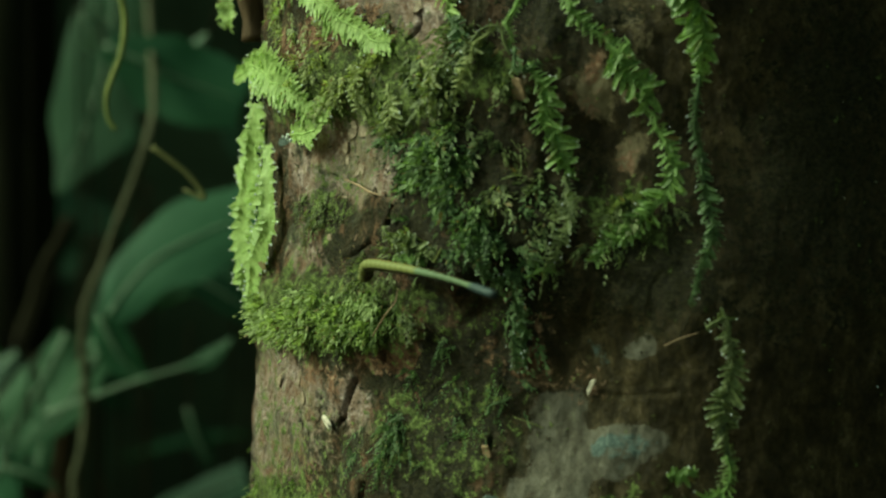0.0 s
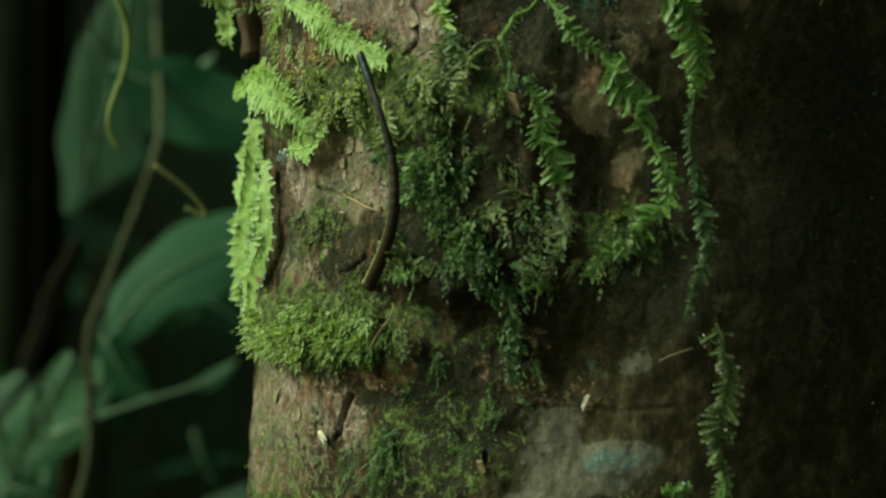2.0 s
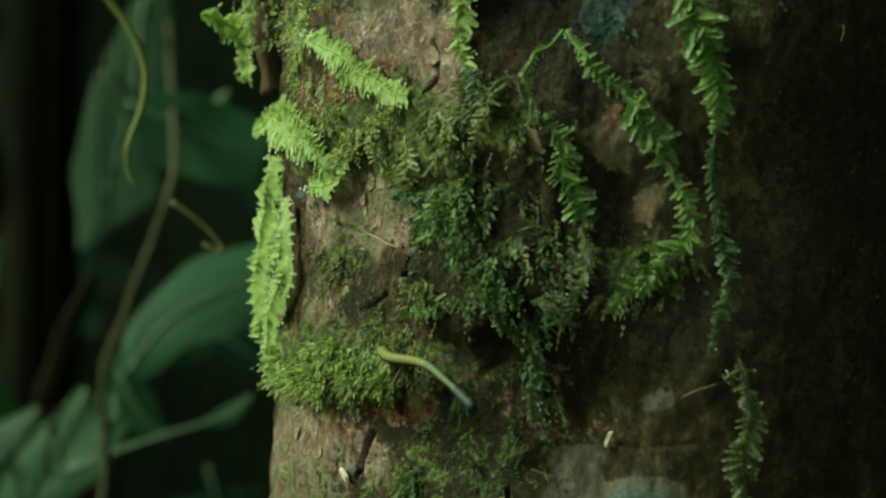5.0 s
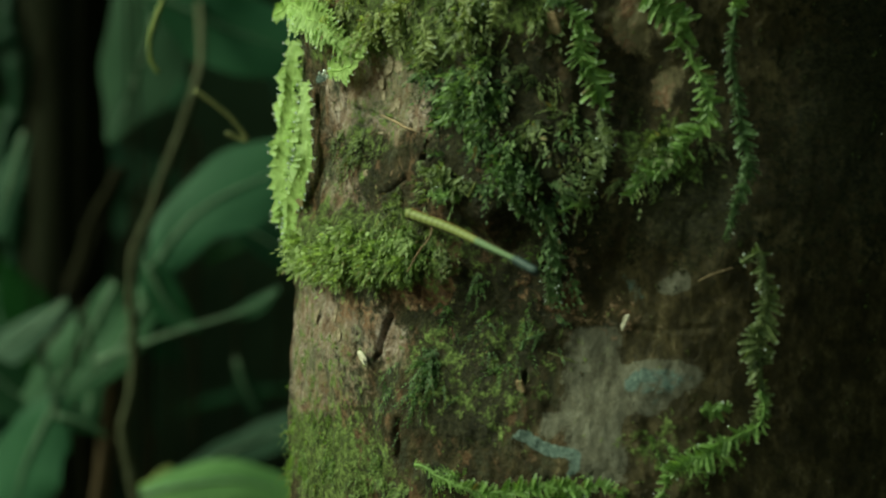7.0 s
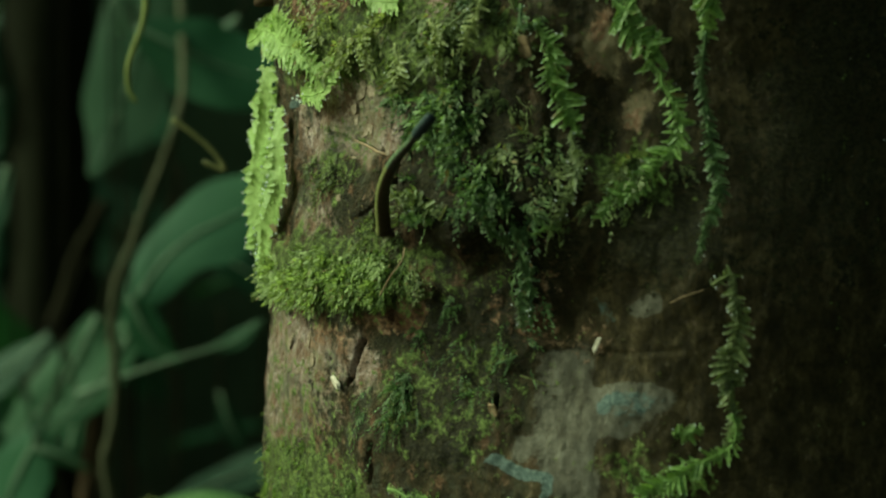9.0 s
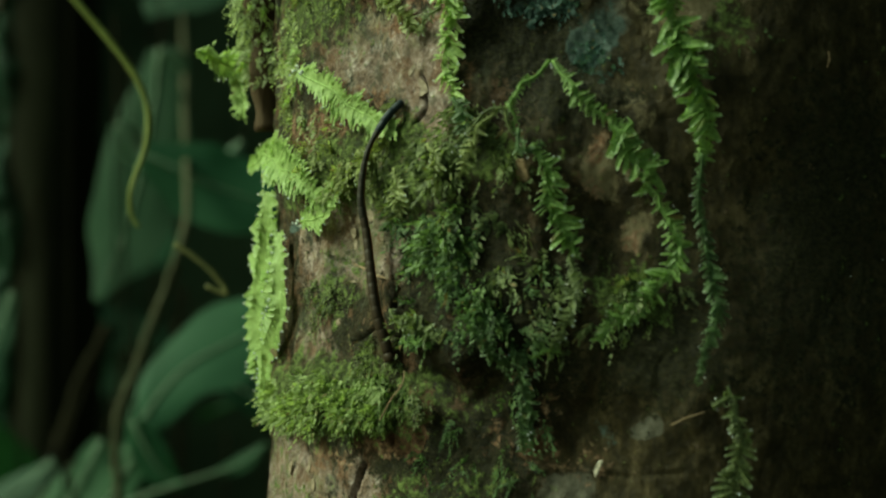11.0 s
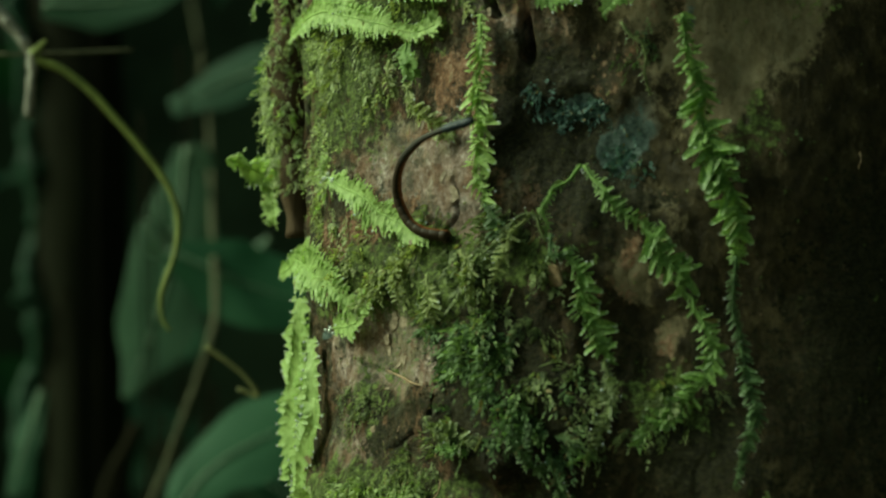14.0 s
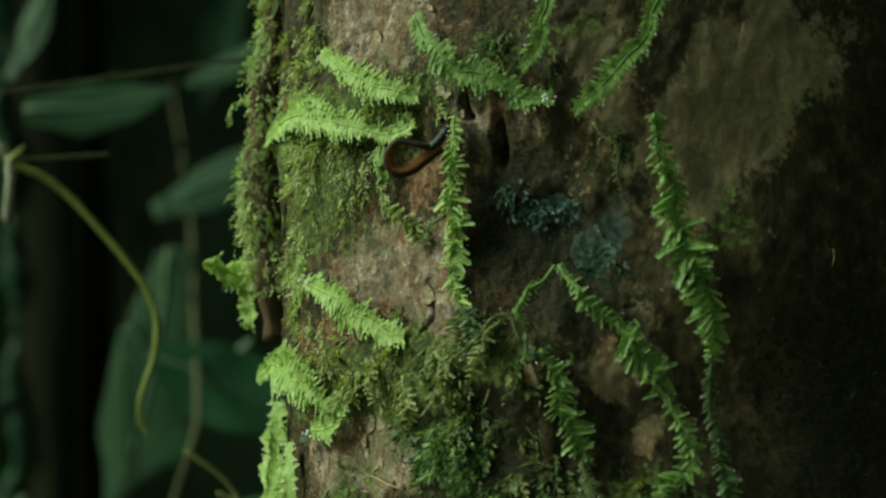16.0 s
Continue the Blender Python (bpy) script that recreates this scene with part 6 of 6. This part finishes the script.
    bend(12.2, (-170, -45), [(-46.2, 26.8, 5.0), (-49.3, 27.2, 7.0), (-51.2, 30.3, 8.0), (-51.0, 34.8, 8.0), (-47.5, 38.0, 7.0), (-43.9, 39.7, 5.0), (-41.7, 42.0, 3.0), (-40.5, 46.5, 1.5)])
    bend(12.4, (-170, -45), [(-41.8, 40.6, 3.0), (-45.9, 36.1, 6.0), (-47.7, 37.3, 8.0), (-48.7, 40.4, 8.0), (-47.6, 42.8, 7.0), (-44.7, 43.3, 5.0), (-42.6, 43.3, 3.0), (-40.9, 46.1, 1.5)])
    bend(12.5, (-170, -45), [(-40.0, 42.6, 2.0), (-43.0, 38.8, 4.0), (-46.0, 39.0, 7.0), (-46.5, 41.7, 8.0), (-45.9, 44.6, 7.0), (-43.6, 45.2, 5.0), (-41.5, 44.5, 3.0), (-39.6, 45.8, 1.5)])
    bend(12.8, (-170, -45), [(-38.3, 42.3, 2.0), (-40.4, 42.2, 4.0), (-43.3, 41.4, 6.0), (-44.6, 42.7, 8.0), (-44.4, 45.9, 8.0), (-42.6, 46.8, 7.0), (-41.2, 45.5, 4.0), (-39.9, 44.8, 2.0)])
    bend(13.0, (-170, -45), [(-37.9, 41.0, 1.5), (-40.4, 42.1, 3.0), (-42.9, 42.0, 5.0), (-44.6, 43.2, 7.0), (-43.9, 46.2, 8.0), (-41.5, 47.4, 8.0), (-39.5, 46.0, 6.0), (-38.6, 44.6, 4.0)])
    bend(13.5, (-170, -45), [(-38.2, 41.8, 1.5), (-40.5, 43.1, 3.0), (-44.0, 43.8, 5.0), (-46.6, 46.5, 7.0), (-46.9, 49.4, 8.0), (-44.2, 52.1, 9.0), (-41.4, 52.6, 9.0), (-38.8, 50.5, 9.0), (-38.1, 47.6, 8.0)])
    bend(13.7, (-120, -50), [(-38.2, 41.5, 1.5), (-41.0, 42.6, 3.0), (-45.0, 45.0, 5.0), (-48.7, 49.0, 7.0), (-48.9, 53.5, 9.0), (-47.9, 58.6, 11.0), (-46.0, 64.0, 13.0)])
    bend(14.0, (-75, -55), [(-37.2, 40.9, 1.5), (-40.0, 42.0, 3.0), (-42.0, 44.8, 5.0), (-42.5, 49.7, 7.0), (-40.2, 54.4, 9.0), (-36.8, 57.4, 10.0), (-33.3, 58.7, 11.0), (-29.7, 59.6, 12.0)])
    bend(14.3, (-60, -60), [(-37.8, 41.4, 1.5), (-40.3, 42.3, 3.0), (-41.6, 45.2, 5.0), (-39.9, 48.8, 7.0), (-36.8, 52.9, 8.0), (-32.5, 56.7, 9.0), (-28.8, 59.1, 9.0), (-25.4, 61.2, 9.0)])
    bend(14.5, (-50, -60), [(-37.7, 41.5, 1.5), (-40.1, 42.2, 3.0), (-41.1, 45.0, 5.0), (-39.4, 48.4, 7.0), (-35.4, 55.0, 8.0), (-31.5, 61.5, 8.0), (-29.1, 64.8, 8.0), (-26.5, 67.3, 7.0)])
    bend(15.0, (-50, -60), [(-37.7, 41.9, 1.5), (-40.2, 42.6, 3.0), (-41.7, 44.9, 4.0), (-40.3, 50.3, 5.0), (-37.7, 56.2, 6.0), (-35.9, 64.3, 6.0), (-34.2, 71.6, 5.0), (-32.4, 78.3, 2.0)])
    bend(15.3, (-50, -60), [(-38.5, 42.9, 1.5), (-40.3, 44.2, 3.0), (-40.3, 47.3, 4.0), (-38.7, 54.4, 5.0), (-37.5, 61.7, 5.0), (-35.6, 67.8, 5.0), (-33.7, 73.4, 4.0), (-32.6, 78.4, 1.5)])
    bend(15.5, (-50, -60), [(-39.2, 44.4, 2.0), (-38.2, 50.4, 3.0), (-37.4, 56.5, 4.0), (-37.4, 64.0, 4.0), (-36.7, 68.2, 4.0), (-34.6, 72.6, 4.0), (-32.9, 76.7, 3.0), (-32.5, 78.6, 1.5)])
    bend(15.7, (-90, -50), [(-43.3, 56.7, 4.0), (-43.6, 60.0, 6.0), (-42.7, 64.1, 7.0), (-40.9, 68.5, 7.0), (-38.8, 71.4, 6.0), (-36.3, 73.2, 4.0), (-33.8, 75.5, 3.0), (-32.5, 78.4, 1.5)])
    bend(15.9, (-170, -45), [(-36.0, 74.0, 3.0), (-37.1, 72.1, 5.0), (-38.5, 71.9, 7.0), (-38.6, 74.5, 8.0), (-37.7, 77.2, 7.0), (-35.3, 76.3, 5.0), (-33.8, 75.9, 3.0), (-32.8, 78.0, 1.5)])
    bend(16.0, (-170, -45), [(-33.6, 76.0, 2.0), (-36.1, 72.3, 5.0), (-37.8, 72.4, 7.0), (-38.0, 75.0, 8.0), (-36.8, 77.4, 7.0), (-34.7, 76.5, 5.0), (-33.6, 76.3, 3.0), (-32.6, 78.4, 1.5)])
    times, mids, twists = [b[0] for b in BENDS], [b[2] for b in BENDS], [b[1] for b in BENDS]
    rows = []
    for i in range(len(times)):
        rows.append((times[i], mids[i], twists[i]))
        if i + 1 < len(times):
            gap = times[i + 1] - times[i]
            extra = 3 if gap > 0.35 else (1 if gap > 0.15 else 0)
            for e in range(extra):
                u = (e + 1) / (extra + 1)
                rows.append((times[i] + gap * u, mids[i] * (1 - u) + mids[i + 1] * u, twists[i] * (1 - u) + twists[i + 1] * u))
    walk(leech, [(t, Matrix.Translation(Vector(m[0]))) for t, m, w in rows])
    tracks = [[] for _ in leech_rings]
    for t, m, w in rows:
        for k, p in enumerate(ring_poses(m, w)):
            tracks[k].append((t, p))
    for ob, track in zip(leech_rings, tracks):
        walk(ob, track)


motions()
